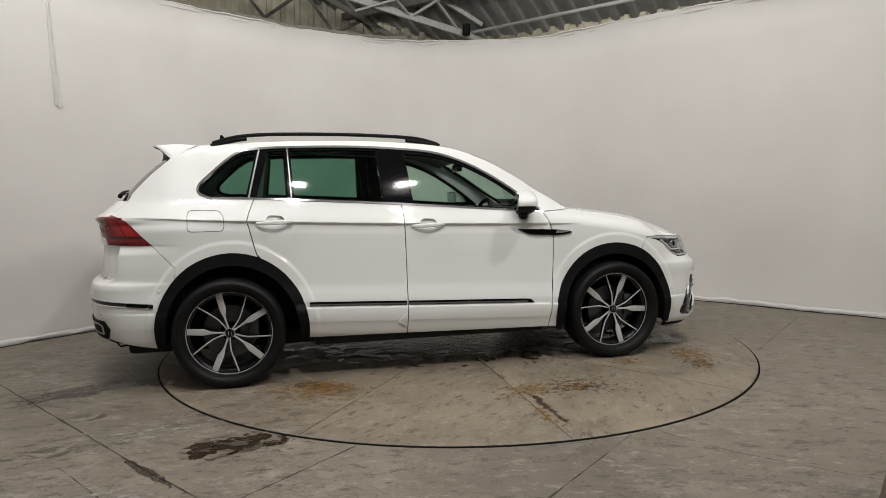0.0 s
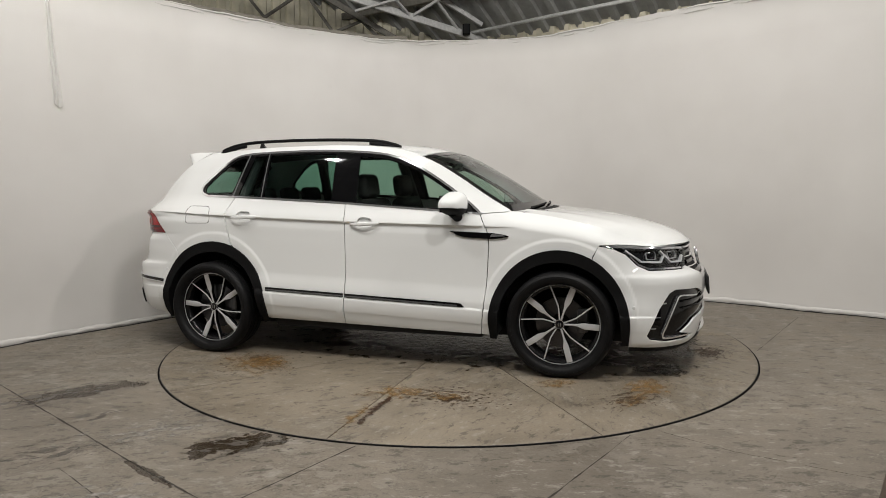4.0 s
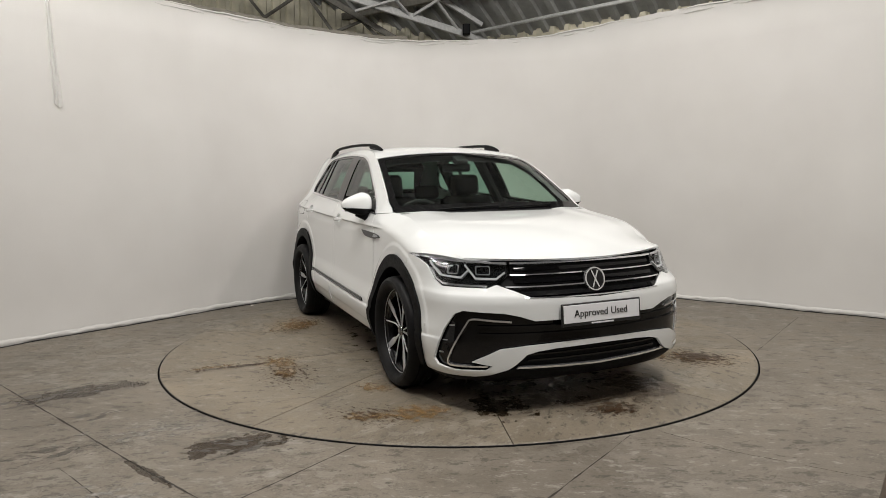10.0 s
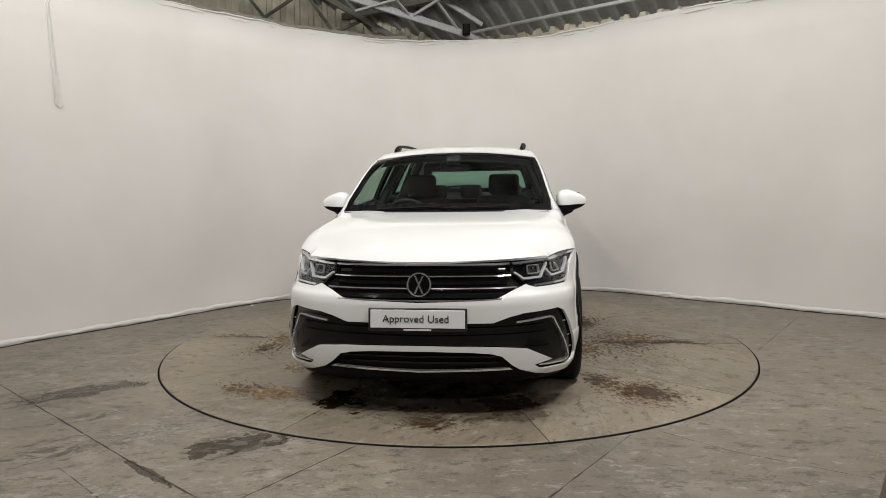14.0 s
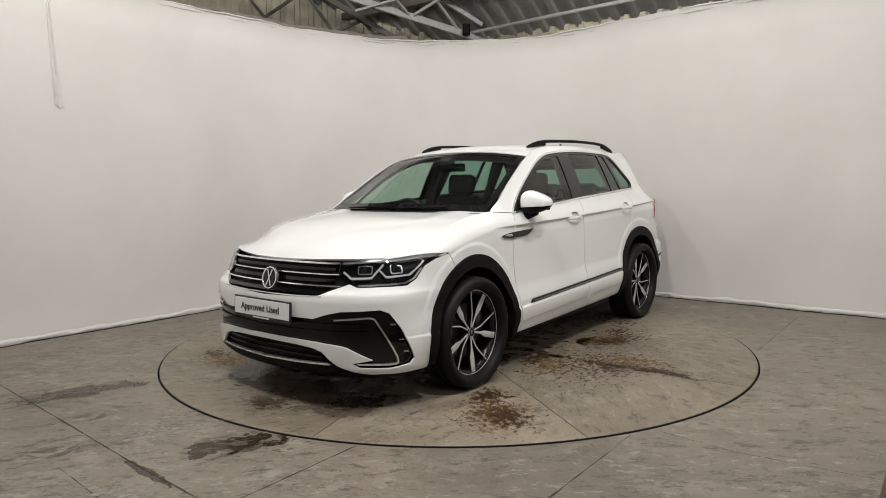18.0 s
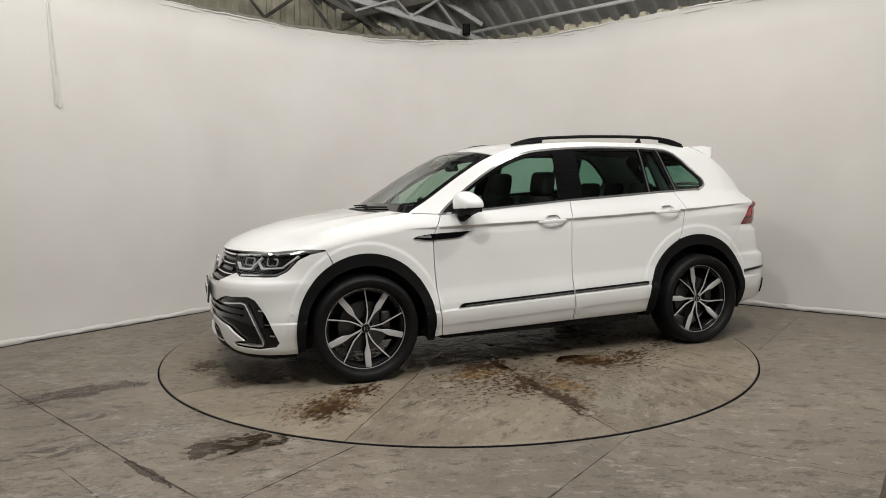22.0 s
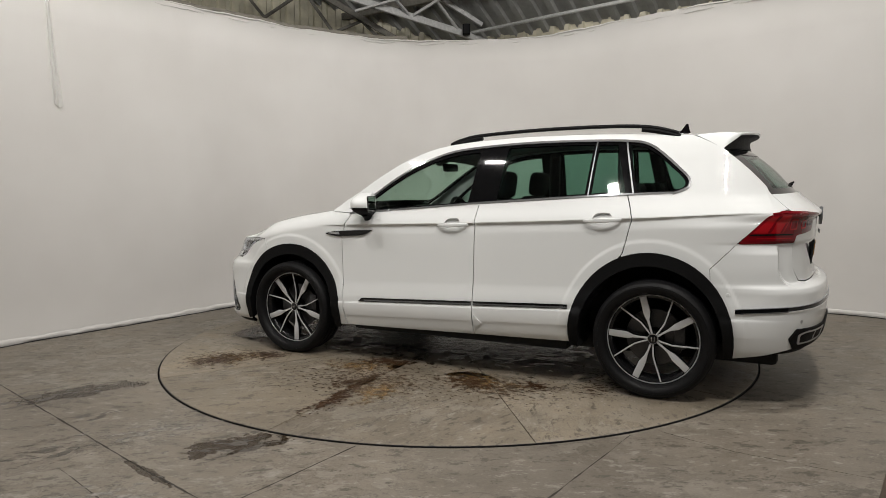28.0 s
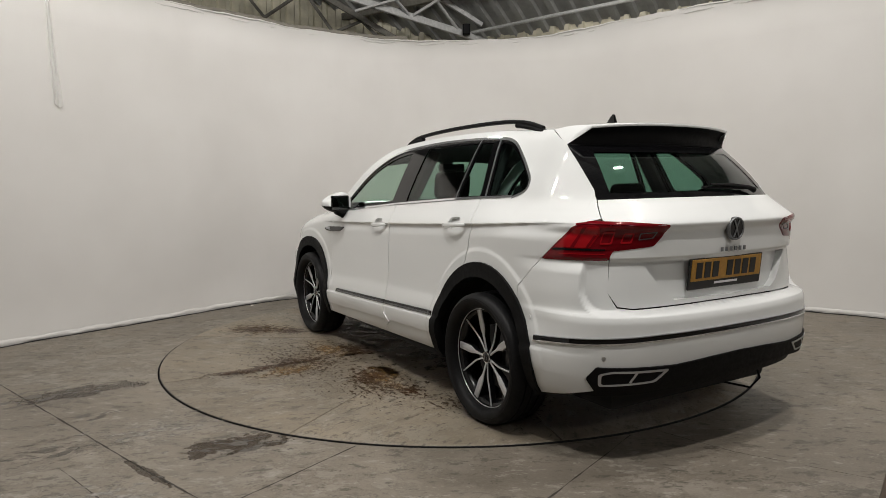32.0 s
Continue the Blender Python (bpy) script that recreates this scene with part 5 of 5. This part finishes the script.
    name_of = stain_mat(name, (0.1, 0.1, 0.1), rough, cover, scale, (1, 1, 1), seed, soft, 1.0, pull)
    t = name_of.node_tree
    film = t.nodes.new("ShaderNodeBsdfTransparent")
    film.inputs[0].default_value = (*dark, 1)
    shine = t.nodes.new("ShaderNodeBsdfGlossy")
    shine.inputs["Roughness"].default_value = rough
    face = t.nodes.new("ShaderNodeLayerWeight")
    power, schlick = t.nodes.new("ShaderNodeMath"), t.nodes.new("ShaderNodeMath")
    power.operation, schlick.operation = "POWER", "MULTIPLY_ADD"
    power.inputs[1].default_value = 5.0
    schlick.inputs[1].default_value, schlick.inputs[2].default_value = 0.95, 0.03
    mx = t.nodes.new("ShaderNodeMixShader")
    ripple, relief = t.nodes.new("ShaderNodeTexNoise"), t.nodes.new("ShaderNodeBump")
    ripple.inputs["Scale"].default_value, ripple.inputs["Detail"].default_value = 16.0, 6.0
    relief.inputs["Strength"].default_value, relief.inputs["Distance"].default_value = wave, 0.02
    t.links.new(t.nodes["Texture Coordinate"].outputs["Object"], ripple.inputs["Vector"])
    t.links.new(ripple.outputs["Fac"], relief.inputs["Height"])
    t.links.new(relief.outputs[0], shine.inputs["Normal"])
    t.links.new(face.outputs["Facing"], power.inputs[0])
    t.links.new(power.outputs[0], schlick.inputs[0])
    t.links.new(schlick.outputs[0], mx.inputs[0])
    t.links.new(film.outputs[0], mx.inputs[1])
    t.links.new(shine.outputs[0], mx.inputs[2])
    last = t.nodes["Material Output"].inputs["Surface"].links[0].from_node
    t.links.new(mx.outputs[0], last.inputs[2])
    return name_of


LAYER = [0]


def stain(name, x, y, rx, ry, turn, mat, parent=None, label=""):
    LAYER[0] += 1
    z = 0.0010 + 0.00012 * LAYER[0]
    bm = bmesh.new()
    rings = [[bm.verts.new((rx * r * math.cos(a), ry * r * math.sin(a), 0)) for a in [k * math.pi / 14 for k in range(28)]] for r in (0.4, 0.7, 1.0)]
    bm.faces.new(rings[0])
    for lo, hi in zip(rings, rings[1:]):
        for k in range(28):
            bm.faces.new((lo[k], hi[k], hi[(k + 1) % 28], lo[(k + 1) % 28]))
    ob = part(name, bm, mat, parent, label, pose(x, y, z, 0, 0, turn))
    if parent is None:
        tagged(ob, label, "stain", kind="stuff")
    return ob


WET = wet_mat("damp_concrete", (0.46, 0.42, 0.375), 0.20, 0.60, 6.0, 3.1, 0.02, 0.40)
WATER = wet_mat("shallow_water", (0.40, 0.35, 0.295), 0.14, 0.66, 7.0, 3.1, 0.012, 0.42)
WET_DISC = wet_mat("wet_turntable", (0.36, 0.32, 0.265), 0.10, 0.645, 8.0, 6.3, 0.02, 0.34, 0.6)
DAMP_FILM = stain_mat("damp_film", (0.115, 0.086, 0.062), 0.30, 0.66, 3.0, (1, 1, 1), 4.4, 0.08, 0.5, 0.45)
WET_FLECK = stain_mat("damp_flecks", (0.080, 0.068, 0.054), 0.35, 0.630, 11.0, (1, 1.6, 1), 5.3, 0.02)
RUST = stain_mat("orange_rust", (0.25, 0.145, 0.048), 0.7, 0.605, 17.0, (1, 1.3, 1), 1.7, 0.09, 0.62, 0.21)
RUST_DARK = stain_mat("dark_rust", (0.050, 0.023, 0.009), 0.45, 0.612, 21.0, (1, 1.3, 1), 8.2, 0.025, 0.95, 0.20)
RUST_FLECK = stain_mat("rust_flecks", (0.066, 0.040, 0.020), 0.6, 0.635, 24.0, (1, 1.4, 1), 2.4, 0.03, 0.9)
DUST = stain_mat("pale_scrape", (0.32, 0.30, 0.27), 0.8, 0.64, 10.0, (1, 2.2, 1), 6.6, 0.05, 0.8)

stain("damp_patch", -2.40, -1.32, 0.48, 0.15, 34, WET, label="dark damp patch beside the turntable")
stain("damp_patch", -1.12, -2.20, 0.36, 0.17, 18, WATER, label="dark wet puddle on the concrete floor")
stain("damp_patch", -1.02, -2.19, 0.42, 0.24, 18, WET_FLECK, label="damp flecks round a puddle on the concrete")
stain("damp_patch", -1.38, -2.545, 0.30, 0.035, -39.5, WET, label="damp streak along a floor joint")
stain("damp_patch", -2.55, -1.40, 0.60, 0.30, 35, WET_FLECK, label="damp flecks on the concrete floor")
stain("damp_patch", -1.95, -2.25, 0.34, 0.20, 30, WET_FLECK, label="damp flecks on the concrete floor")
stain("damp_patch", -2.05, -1.75, 0.30, 0.14, 38, WET_FLECK, label="damp flecks on the concrete floor")
stain("scrape_marks", -1.5, -2.75, 0.5, 0.3, 10, DUST, label="pale scrape marks on the concrete floor")
stain("scrape_marks", -1.6, -2.0, 0.7, 0.4, 25, DUST, label="pale scrape marks on the concrete floor")
for x, y, rx, ry, a, mat, lab in (
        (-0.16, 1.45, 0.22, 0.40, 0, RUST, "orange rust"), (0.25, 1.0, 0.42, 0.24, 15, RUST, "orange rust"), (-0.66, 1.0, 0.40, 0.24, -15, RUST, "orange rust"), (1.30, 1.25, 0.45, 0.30, 45, RUST, "orange rust"),
        (0.02, 1.45, 0.05, 0.75, 0, RUST_DARK, "dark rust"), (0.1, 0.0, 2.05, 1.0, 0, WET_DISC, "wet shining"), (1.60, 0.48, 0.30, 0.26, 20, WET_DISC, "wet shining"), (1.60, -0.48, 0.30, 0.24, -20, WET_DISC, "wet shining"),
        (1.62, 0.15, 0.52, 0.80, 0, DAMP_FILM, "damp brown"), (1.07, 1.05, 0.24, 0.18, 30, RUST_DARK, "dark rust"),
        (-1.02, 0.96, 0.20, 0.13, 0, RUST_DARK, "dark rust"), (-1.35, 0.87, 0.3, 0.25, 0, RUST_FLECK, "flecks"), (0.09, 1.37, 0.22, 0.10, 60, RUST_DARK, "dark rust"),
        (1.45, -1.22, 0.24, 0.10, 70, RUST, "orange rust"),
        (0.08, -1.45, 0.36, 0.20, 10, RUST, "orange rust"), (0.42, -1.48, 0.13, 0.07, 10, RUST_DARK, "dark rust"), (0.42, -1.45, 0.5, 0.3, 0, RUST_FLECK, "flecks"),
        (-1.15, -1.02, 0.30, 0.14, -30, RUST_DARK, "dark rust"), (-1.2, -1.1, 0.5, 0.32, -30, RUST, "orange rust"), (1.54, -0.98, 0.3, 0.2, 60, RUST, "orange rust"),
        (1.45, -1.2, 0.36, 0.22, 40, RUST_FLECK, "flecks"), (1.97, 0.06, 0.15, 0.10, 90, RUST_DARK, "dark rust"), (1.9, 0.1, 0.36, 0.28, 90, RUST_FLECK, "flecks"),
        (0.14, 0.84, 0.30, 0.17, 10, RUST_DARK, "dark rust"), (-0.62, 1.05, 0.30, 0.20, -20, RUST_DARK, "dark rust"), (-0.85, 1.1, 0.5, 0.40, 0, RUST_FLECK, "flecks"),
        (1.33, 1.25, 0.38, 0.34, 45, RUST_FLECK, "flecks"), (1.32, 1.34, 0.26, 0.17, 45, RUST_DARK, "dark rust"), (-0.03, 1.70, 0.10, 0.45, 0, RUST_DARK, "dark rust"),
        (0.05, 1.25, 0.95, 0.6, 0, RUST_FLECK, "flecks"), (0.0, -1.9, 0.05, 0.34, 0, RUST, "orange rust"),
        (-1.5, 0.6, 0.5, 0.4, 0, RUST_FLECK, "flecks"), (0.98, -1.02, 0.20, 0.13, 37, RUST, "orange rust"), (1.50, -0.88, 0.24, 0.12, 60, RUST, "orange rust"), (-1.08, -1.01, 0.34, 0.12, -45, RUST, "orange rust"), (0.40, -1.46, 0.16, 0.10, 10, RUST, "orange rust"), (0.06, -1.75, 0.04, 0.45, 0, RUST_DARK, "dark rust")):
    stain("rust_stain", x, y, rx, ry, a, mat, TABLE, lab + " stain on the turntable")

# ---- joints in the floor ----
JOINT = plain("joint_filler", (0.045, 0.037, 0.03), 0.85, grain=0.4, scale=30)
for pts, w in (([(-3.5, -0.74), (-3.01, -1.16), (-2.27, -1.78), (-1.45, -2.48), (-0.6, -3.15), (0.1, -3.8)], 0.011), ([(-1.84, -2.47), (-1.76, -2.54), (-1.54, -2.73), (-1.2, -3.05)], 0.005),
               ([(-0.5, -2.23), (-0.66, -2.45), (-0.89, -2.77), (-1.3, -3.35)], 0.008), ([(0.88, -2.11), (0.65, -2.42), (0.37, -2.79), (-0.1, -3.4)], 0.008),
               ([(1.03, -2.05), (1.31, -2.33), (1.83, -2.66), (3.0, -3.45)], 0.004), ([(2.26, -0.45), (2.75, 0.2), (3.25, 0.86)], 0.005), ([(2.0, 1.05), (2.18, 1.19), (2.46, 1.46)], 0.004),
               ([(-2.22, 0.53), (-2.46, 0.19), (-2.9, -0.4)], 0.004), ([(1.83, -1.38), (2.36, -1.8), (3.3, -2.5)], 0.003), ([(-2.90, 1.16), (-2.53, 0.85), (-2.2, 0.6)], 0.004)):
    fine = dens(pts, 0.05)[:-math.ceil(math.dist(pts[-1], pts[0]) / 0.05)] + [pts[-1]]
    pts = [(x + 0.004 * noise.noise((x * 9, y * 9, 0)), y + 0.004 * noise.noise((x * 9, y * 9, 5))) for x, y in fine]
    centre = band(pts, w)
    k = len(pts)
    loop = list(centre)
    for i in range(k):
        (ax, ay), (bx, by) = centre[i], centre[2 * k - 1 - i]
        f = 0.5 * max(0.15, 0.75 + 1.3 * noise.noise((ax * 14, ay * 14, 2)))
        mx, my = (ax + bx) / 2, (ay + by) / 2
        loop[i], loop[2 * k - 1 - i] = (mx + (ax - mx) * 2 * f, my + (ay - my) * 2 * f), (mx + (bx - mx) * 2 * f, my + (by - my) * 2 * f)
    bm = bmesh.new()
    top = [bm.verts.new((x, y, 0.0012)) for x, y in loop]
    for i in range(k - 1):
        bm.faces.new((top[i], top[i + 1], top[2 * k - 2 - i], top[2 * k - 1 - i]))
    tagged(part("floor_joint", bm, JOINT, None), "thin dark joint between concrete floor slabs", "floor joint", kind="structure")

# ---- wall dressing ----


def wall_band(name, a0, a1, z0, z1, inset, mat, label, wobble=0.0, step=1.0, top=None):
    verts, faces = [], []
    n = max(2, int(abs(a1 - a0) / step))
    for i in range(n + 1):
        a = a0 + (a1 - a0) * i / n
        lo = z0(a) if callable(z0) else z0
        hi = z1(a) if callable(z1) else z1
        w = wobble * (noise.noise((a * 0.35, 1.3, inset * 9)) + 0.5 * noise.noise((a * 1.3, 4.1, 2)))
        prof = ((lo, 0.0), (lo, inset), ((lo + hi) / 2, inset * 1.25), (hi, inset), (hi, 0.0))
        verts += [on_wall(a, max(0.0, z + w), d + 0.006) for z, d in prof]
    for i in range(n):
        for k in range(4):
            faces.append((i * 5 + k, (i + 1) * 5 + k, (i + 1) * 5 + k + 1, i * 5 + k + 1))
    return tagged(place(name, mesh_of(name, verts, faces, mat)), label, "wall trim", kind="structure")


wall_band("floor_gap", -128, 128, 0.0, 0.006, 0.026, DARK, "dark gap between the wall and the floor", 0.003)


def crumpled_foot():
    """The sheet's loose lower edge, crumpled where it meets the floor."""
    verts, faces = [], []
    angles = np.arange(-110, 110.1, 0.5)
    for a in angles:
        high = 0.046 + 0.022 * noise.noise((a * 0.30, 3.1, 0)) + 0.010 * noise.noise((a * 1.4, 0, 2))
        for k, f in enumerate((0.0, 0.22, 0.45, 0.7, 0.9, 1.0)):
            puff = (0.004, 0.010, 0.013, 0.010, 0.005, -0.002)[k] + (0.012 * noise.noise((a * 0.9, f * 2.2, 7)) + 0.006 * noise.noise((a * 3.1, f * 5, 1))) * (0 if k == 5 else 1)
            verts.append(on_wall(a, 0.004 + high * f, 0.012 + max(puff, -0.002)))
    for i in range(len(angles) - 1):
        for k in range(5):
            faces.append((i * 6 + k, (i + 1) * 6 + k, (i + 1) * 6 + k + 1, i * 6 + k + 1))
    tagged(place("trim_foot", mesh_of("trim_foot", verts, faces, WALL)), "loose crumpled lower edge of the white wall sheet", "wall trim", kind="structure")


crumpled_foot()
wall_band("trim_top", -100, 100, lambda a: wall_top(a) - 0.012, lambda a: wall_top(a) + 0.003, 0.0012, WALL, "white sheet folded over the wall top", 0.001)
rail_path = [on_wall(a, wall_top(a) + 0.030, -0.11) for a in np.linspace(-62, -11, 30)]
tagged(part("trim_rail", tube_bm(rail_path, 0.036, 6), plain("grey_brown_steel", (0.20, 0.185, 0.155), 0.6, grain=0.2, scale=12), None), "grey steel rail along the back of the wall top", "wall rail", kind="structure")
random.seed(5)
for a0, a1, dz in ((-51.8, -44.0, 0.040), (-40.0, -36.4, 0.045), (-33.7, -32.6, 0.045), (-28.3, -25.6, 0.045), (-19.6, -13.1, 0.033), (-10.5, -5.1, 0.040), (-3.0, 1.0, 0.040), (6.1, 7.5, 0.040), (13.7, 16.9, 0.040), (18.3, 19.9, 0.045),
                   (26.0, 32.1, 0.050), (33.4, 38.5, 0.050), (41.3, 47.0, 0.045)):
    wall_band("sheet_fold", a0, a1, lambda a: wall_top(a) - dz - 0.010 * math.sin(math.pi * (a - a0) / (a1 - a0)), lambda a: wall_top(a) - dz - 0.002, 0.004, WALL,
              "loose fold in the white sheet near the wall top", 0.0, 0.8)


def paper_strip():
    """A loose strip that hangs from the wall's top."""
    bm = bmesh.new()
    n = 16
    rows = []
    for i in range(n + 1):
        t = i / n
        z = 3.05 - 1.06 * t
        a = -65.30 + 0.52 * t + 0.03 * math.sin(t * 7)
        w = 0.17 + 0.30 * t
        fold = 0.010 + 0.008 * t
        rows.append([bm.verts.new(on_wall(a - w * 0.62, z + 0.02 * t, 0.008)), bm.verts.new(on_wall(a - w * 0.30, z + 0.008 * t, fold)),
                     bm.verts.new(on_wall(a + w * 0.35, z - 0.012 * t, fold * 0.75)), bm.verts.new(on_wall(a + w * 0.66, z, fold * 1.6 + 0.010 * t))])
    for i in range(n):
        for k in range(3):
            bm.faces.new((rows[i][k], rows[i][k + 1], rows[i + 1][k + 1], rows[i + 1][k]))
    bmesh.ops.solidify(bm, geom=bm.faces[:], thickness=0.003)
    ob = part("hanging_strip", bm, plain("white_paper", (0.86, 0.855, 0.84), 0.6, grain=0.05, scale=8), None)
    tagged(ob, "loose white strip of sheet hanging from the wall", "paper strip")


paper_strip()
scrap = bmesh.new()
corners = [scrap.verts.new(p) for p in ((-0.020, -0.012, 0.002), (0.022, -0.010, 0.009), (0.018, 0.014, 0.004), (-0.016, 0.011, 0.010))]
scrap.faces.new(corners)
bmesh.ops.subdivide_edges(scrap, edges=scrap.edges[:], cuts=2, use_grid_fill=True)
bmesh.ops.solidify(scrap, geom=scrap.faces[:], thickness=0.001)
tagged(part("paper_scrap", scrap, plain("crumpled_paper", (0.8, 0.79, 0.77), 0.6, grain=0.05, scale=30), None, m=pose(-2.194, 1.679, 0, 0, 0, 25)), "small crumpled scrap of white paper on the floor", "paper scrap")
WOOD = plain("brown_board", (0.060, 0.042, 0.026), 0.6, grain=0.3, scale=14)
tagged(part("floor_board", box_bm(0.5, 1.2, 0.03, (0, 0, 0.016), 0.004, 1), WOOD, None, m=pose(1.985, -2.841, 0, 0, 0, -37)), "brown wooden board lying on the concrete floor", "board")

# ---- the hall round the studio ----
CLAD = plain("beige_cladding", (0.62, 0.585, 0.46), 0.55, grain=0.18, scale=6)
DECK = plain("grey_roof_deck", (0.30, 0.305, 0.295), 0.45, grain=0.2, scale=5)
IRON = plain("grey_painted_steel", (0.48, 0.485, 0.48), 0.5, grain=0.15, scale=25)
IRON_DARK = plain("dirty_dark_steel", (0.16, 0.152, 0.13), 0.6, grain=0.25, scale=20)
EAVE, ALONG, UP, PITCH, EAVE_Z = Vector((0.47, 4.25)), Vector((0.8274, -0.5617)), Vector((-0.5617, -0.8274)), 0.575, 3.30


def roof_point(a, u, lift=0.0):
    p = EAVE + ALONG * a + UP * u
    return (p.x, p.y, EAVE_Z + PITCH * min(u, 12.0 - u) + lift)


def corrugated(name, n, period, depth, at, rows, mat, label, kind_name):
    """Box-ribbed sheet; at(k, r, d) gives the point of rib line k, row r and depth d."""
    verts, faces = [], []
    prof = ((0.0, 0.0), (0.52, 0.0), (0.60, depth), (0.92, depth))
    cols = [(k + f, d) for k in range(n) for f, d in prof]
    for c, d in cols:
        for r in rows:
            verts.append(at(c * period, r, d))
    m = len(rows)
    for i in range(len(cols) - 1):
        for k in range(m - 1):
            faces.append((i * m + k, (i + 1) * m + k, (i + 1) * m + k + 1, i * m + k + 1))
    return tagged(place(name, mesh_of(name, verts, faces, mat, False)), label, kind_name, kind="structure")


corrugated("ceiling", 84, 0.24, 0.05, lambda c, r, d: roof_point(c - 11.0, r, -d), (-0.35, 0.6, 2.0, 4.0, 6.0, 8.0, 10.0, 12.2), DECK, "grey ribbed metal roof deck", "ceiling")
corrugated("wall_gable", 62, 0.20, 0.04, lambda c, r, d: (-11.0 + c, 4.55 - d, r), (0.0, 3.0, 5.5, 8.5), CLAD, "beige ribbed metal cladding behind the studio", "wall")
corrugated("wall_eave", 75, 0.20, 0.04, lambda c, r, d: ((EAVE + ALONG * (c - 0.3) + UP * (0.02 + d)).x, (EAVE + ALONG * (c - 0.3) + UP * (0.02 + d)).y, r), (0.0, 1.6, 3.32), CLAD,
           "pale ribbed metal cladding under the eaves", "wall")
# unseen outer walls, added to enclose the hall for bounce and reflections
PLASTER = plain("grey_hall_wall", (0.22, 0.21, 0.20), 0.8, grain=0.15, scale=3)
for x, y, sx, sy in ((0, -12.2, 24, 0.2), (-11.2, -3.8, 0.2, 17), (12.0, -3.8, 0.2, 17)):
    tagged(part("wall_hall", box_bm(sx, sy, 9.0, (0, 0, 4.5)), PLASTER, None, m=pose(x, y, 0)), "plain grey unseen wall added to close the surrounding hall", "wall", kind="structure")


def bar(parent, name, a, b, w, h, mat):
    a, b = Vector(a), Vector(b)
    bm = box_bm(w, h, (b - a).length, (0, 0, 0), min(w, h) * 0.12, 1)
    return part(name, bm, mat, parent, m=Matrix.Translation((a + b) / 2) @ (b - a).to_track_quat("Z", "Y").to_matrix().to_4x4())


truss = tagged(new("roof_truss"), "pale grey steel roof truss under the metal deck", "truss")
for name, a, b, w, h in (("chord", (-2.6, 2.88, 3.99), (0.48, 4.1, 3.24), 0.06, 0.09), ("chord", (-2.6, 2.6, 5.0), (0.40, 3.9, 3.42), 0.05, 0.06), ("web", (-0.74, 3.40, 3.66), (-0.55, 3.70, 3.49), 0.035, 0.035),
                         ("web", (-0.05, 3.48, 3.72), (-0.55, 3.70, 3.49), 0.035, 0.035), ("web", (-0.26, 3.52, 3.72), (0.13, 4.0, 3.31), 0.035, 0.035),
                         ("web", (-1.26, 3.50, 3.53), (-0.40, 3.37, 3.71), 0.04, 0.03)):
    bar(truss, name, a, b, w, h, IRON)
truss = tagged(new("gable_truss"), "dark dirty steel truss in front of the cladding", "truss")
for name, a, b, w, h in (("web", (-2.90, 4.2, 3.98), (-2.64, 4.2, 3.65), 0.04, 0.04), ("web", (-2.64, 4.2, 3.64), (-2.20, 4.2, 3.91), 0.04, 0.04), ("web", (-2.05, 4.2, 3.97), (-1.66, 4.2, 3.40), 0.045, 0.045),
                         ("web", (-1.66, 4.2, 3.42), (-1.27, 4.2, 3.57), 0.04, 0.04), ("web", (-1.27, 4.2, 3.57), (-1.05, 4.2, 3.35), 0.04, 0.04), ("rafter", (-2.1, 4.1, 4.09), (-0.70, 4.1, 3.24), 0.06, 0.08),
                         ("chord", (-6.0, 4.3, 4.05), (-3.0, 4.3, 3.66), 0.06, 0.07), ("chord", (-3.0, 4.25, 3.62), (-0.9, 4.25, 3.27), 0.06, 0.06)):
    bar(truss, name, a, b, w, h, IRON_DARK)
tagged(part("ceiling_pipe", tube_bm([(0.27, 4.0, 3.34), (1.2, 3.04, 3.31), (2.02, 2.2, 3.28), (4.0, 0.2, 3.2)], 0.022, 10), IRON, None), "pale steel pipe under the roof deck", "pipe")
tagged(part("junction_box", box_bm(0.10, 0.10, 0.14, (0, 0, 0), 0.01, 1), BLACK_MATT, None, m=pose(0.19, 3.9, 3.36)), "small black box on the roof truss", "junction box")
for k in range(3):
    bar(None, "purlin", roof_point(-9, 0.9 + 1.5 * k, -0.10), roof_point(8, 0.9 + 1.5 * k, -0.10), 0.06, 0.10, IRON_DARK)
    tagged(scene.collection.objects[-1], "dark steel purlin under the roof deck", "purlin")

# fixtures over the lamps; those of the fill lamps are added as well
HOUSING = plain("lamp_housing", (0.5, 0.5, 0.5), 0.5)
for seat_at, aim, watts in LED + HALL_FILL:
    w, h = (1.3, 0.38) if seat_at[1] < -5 else (0.38, 0.20)
    f = part("led_or_fill_fixture", box_bm(w, h, 0.05, (0, 0, 0.03), 0.008, 1), HOUSING, None, m=look(seat_at, aim))
    tagged(f, "slim white LED panel hung out of view, some added as fill", "ceiling light", "studio lights")


# ---- what moves ----
TURN = [(0, 14.79), (2, -1.0), (4, -17.03), (6, -33.03), (8, -49.03), (10, -65.01), (12, -80.86), (14, -96.36), (16, -111.77), (18, -127.15),
        (20, -142.84), (22, -158.46), (24, -173.86), (26, -189.72), (28, -206.15), (30, -222.55), (32, -238.67)]


def motions():
    # the disc stands a finger's width proud of the floor; the tyres are pressed flat under the load
    for thing, lift in ((CAR, 0.005), (TABLE, 0.008)):
        walk(thing, [(t, pose(0, 0, lift, 0, 0, a)) for t, a in TURN])


motions()
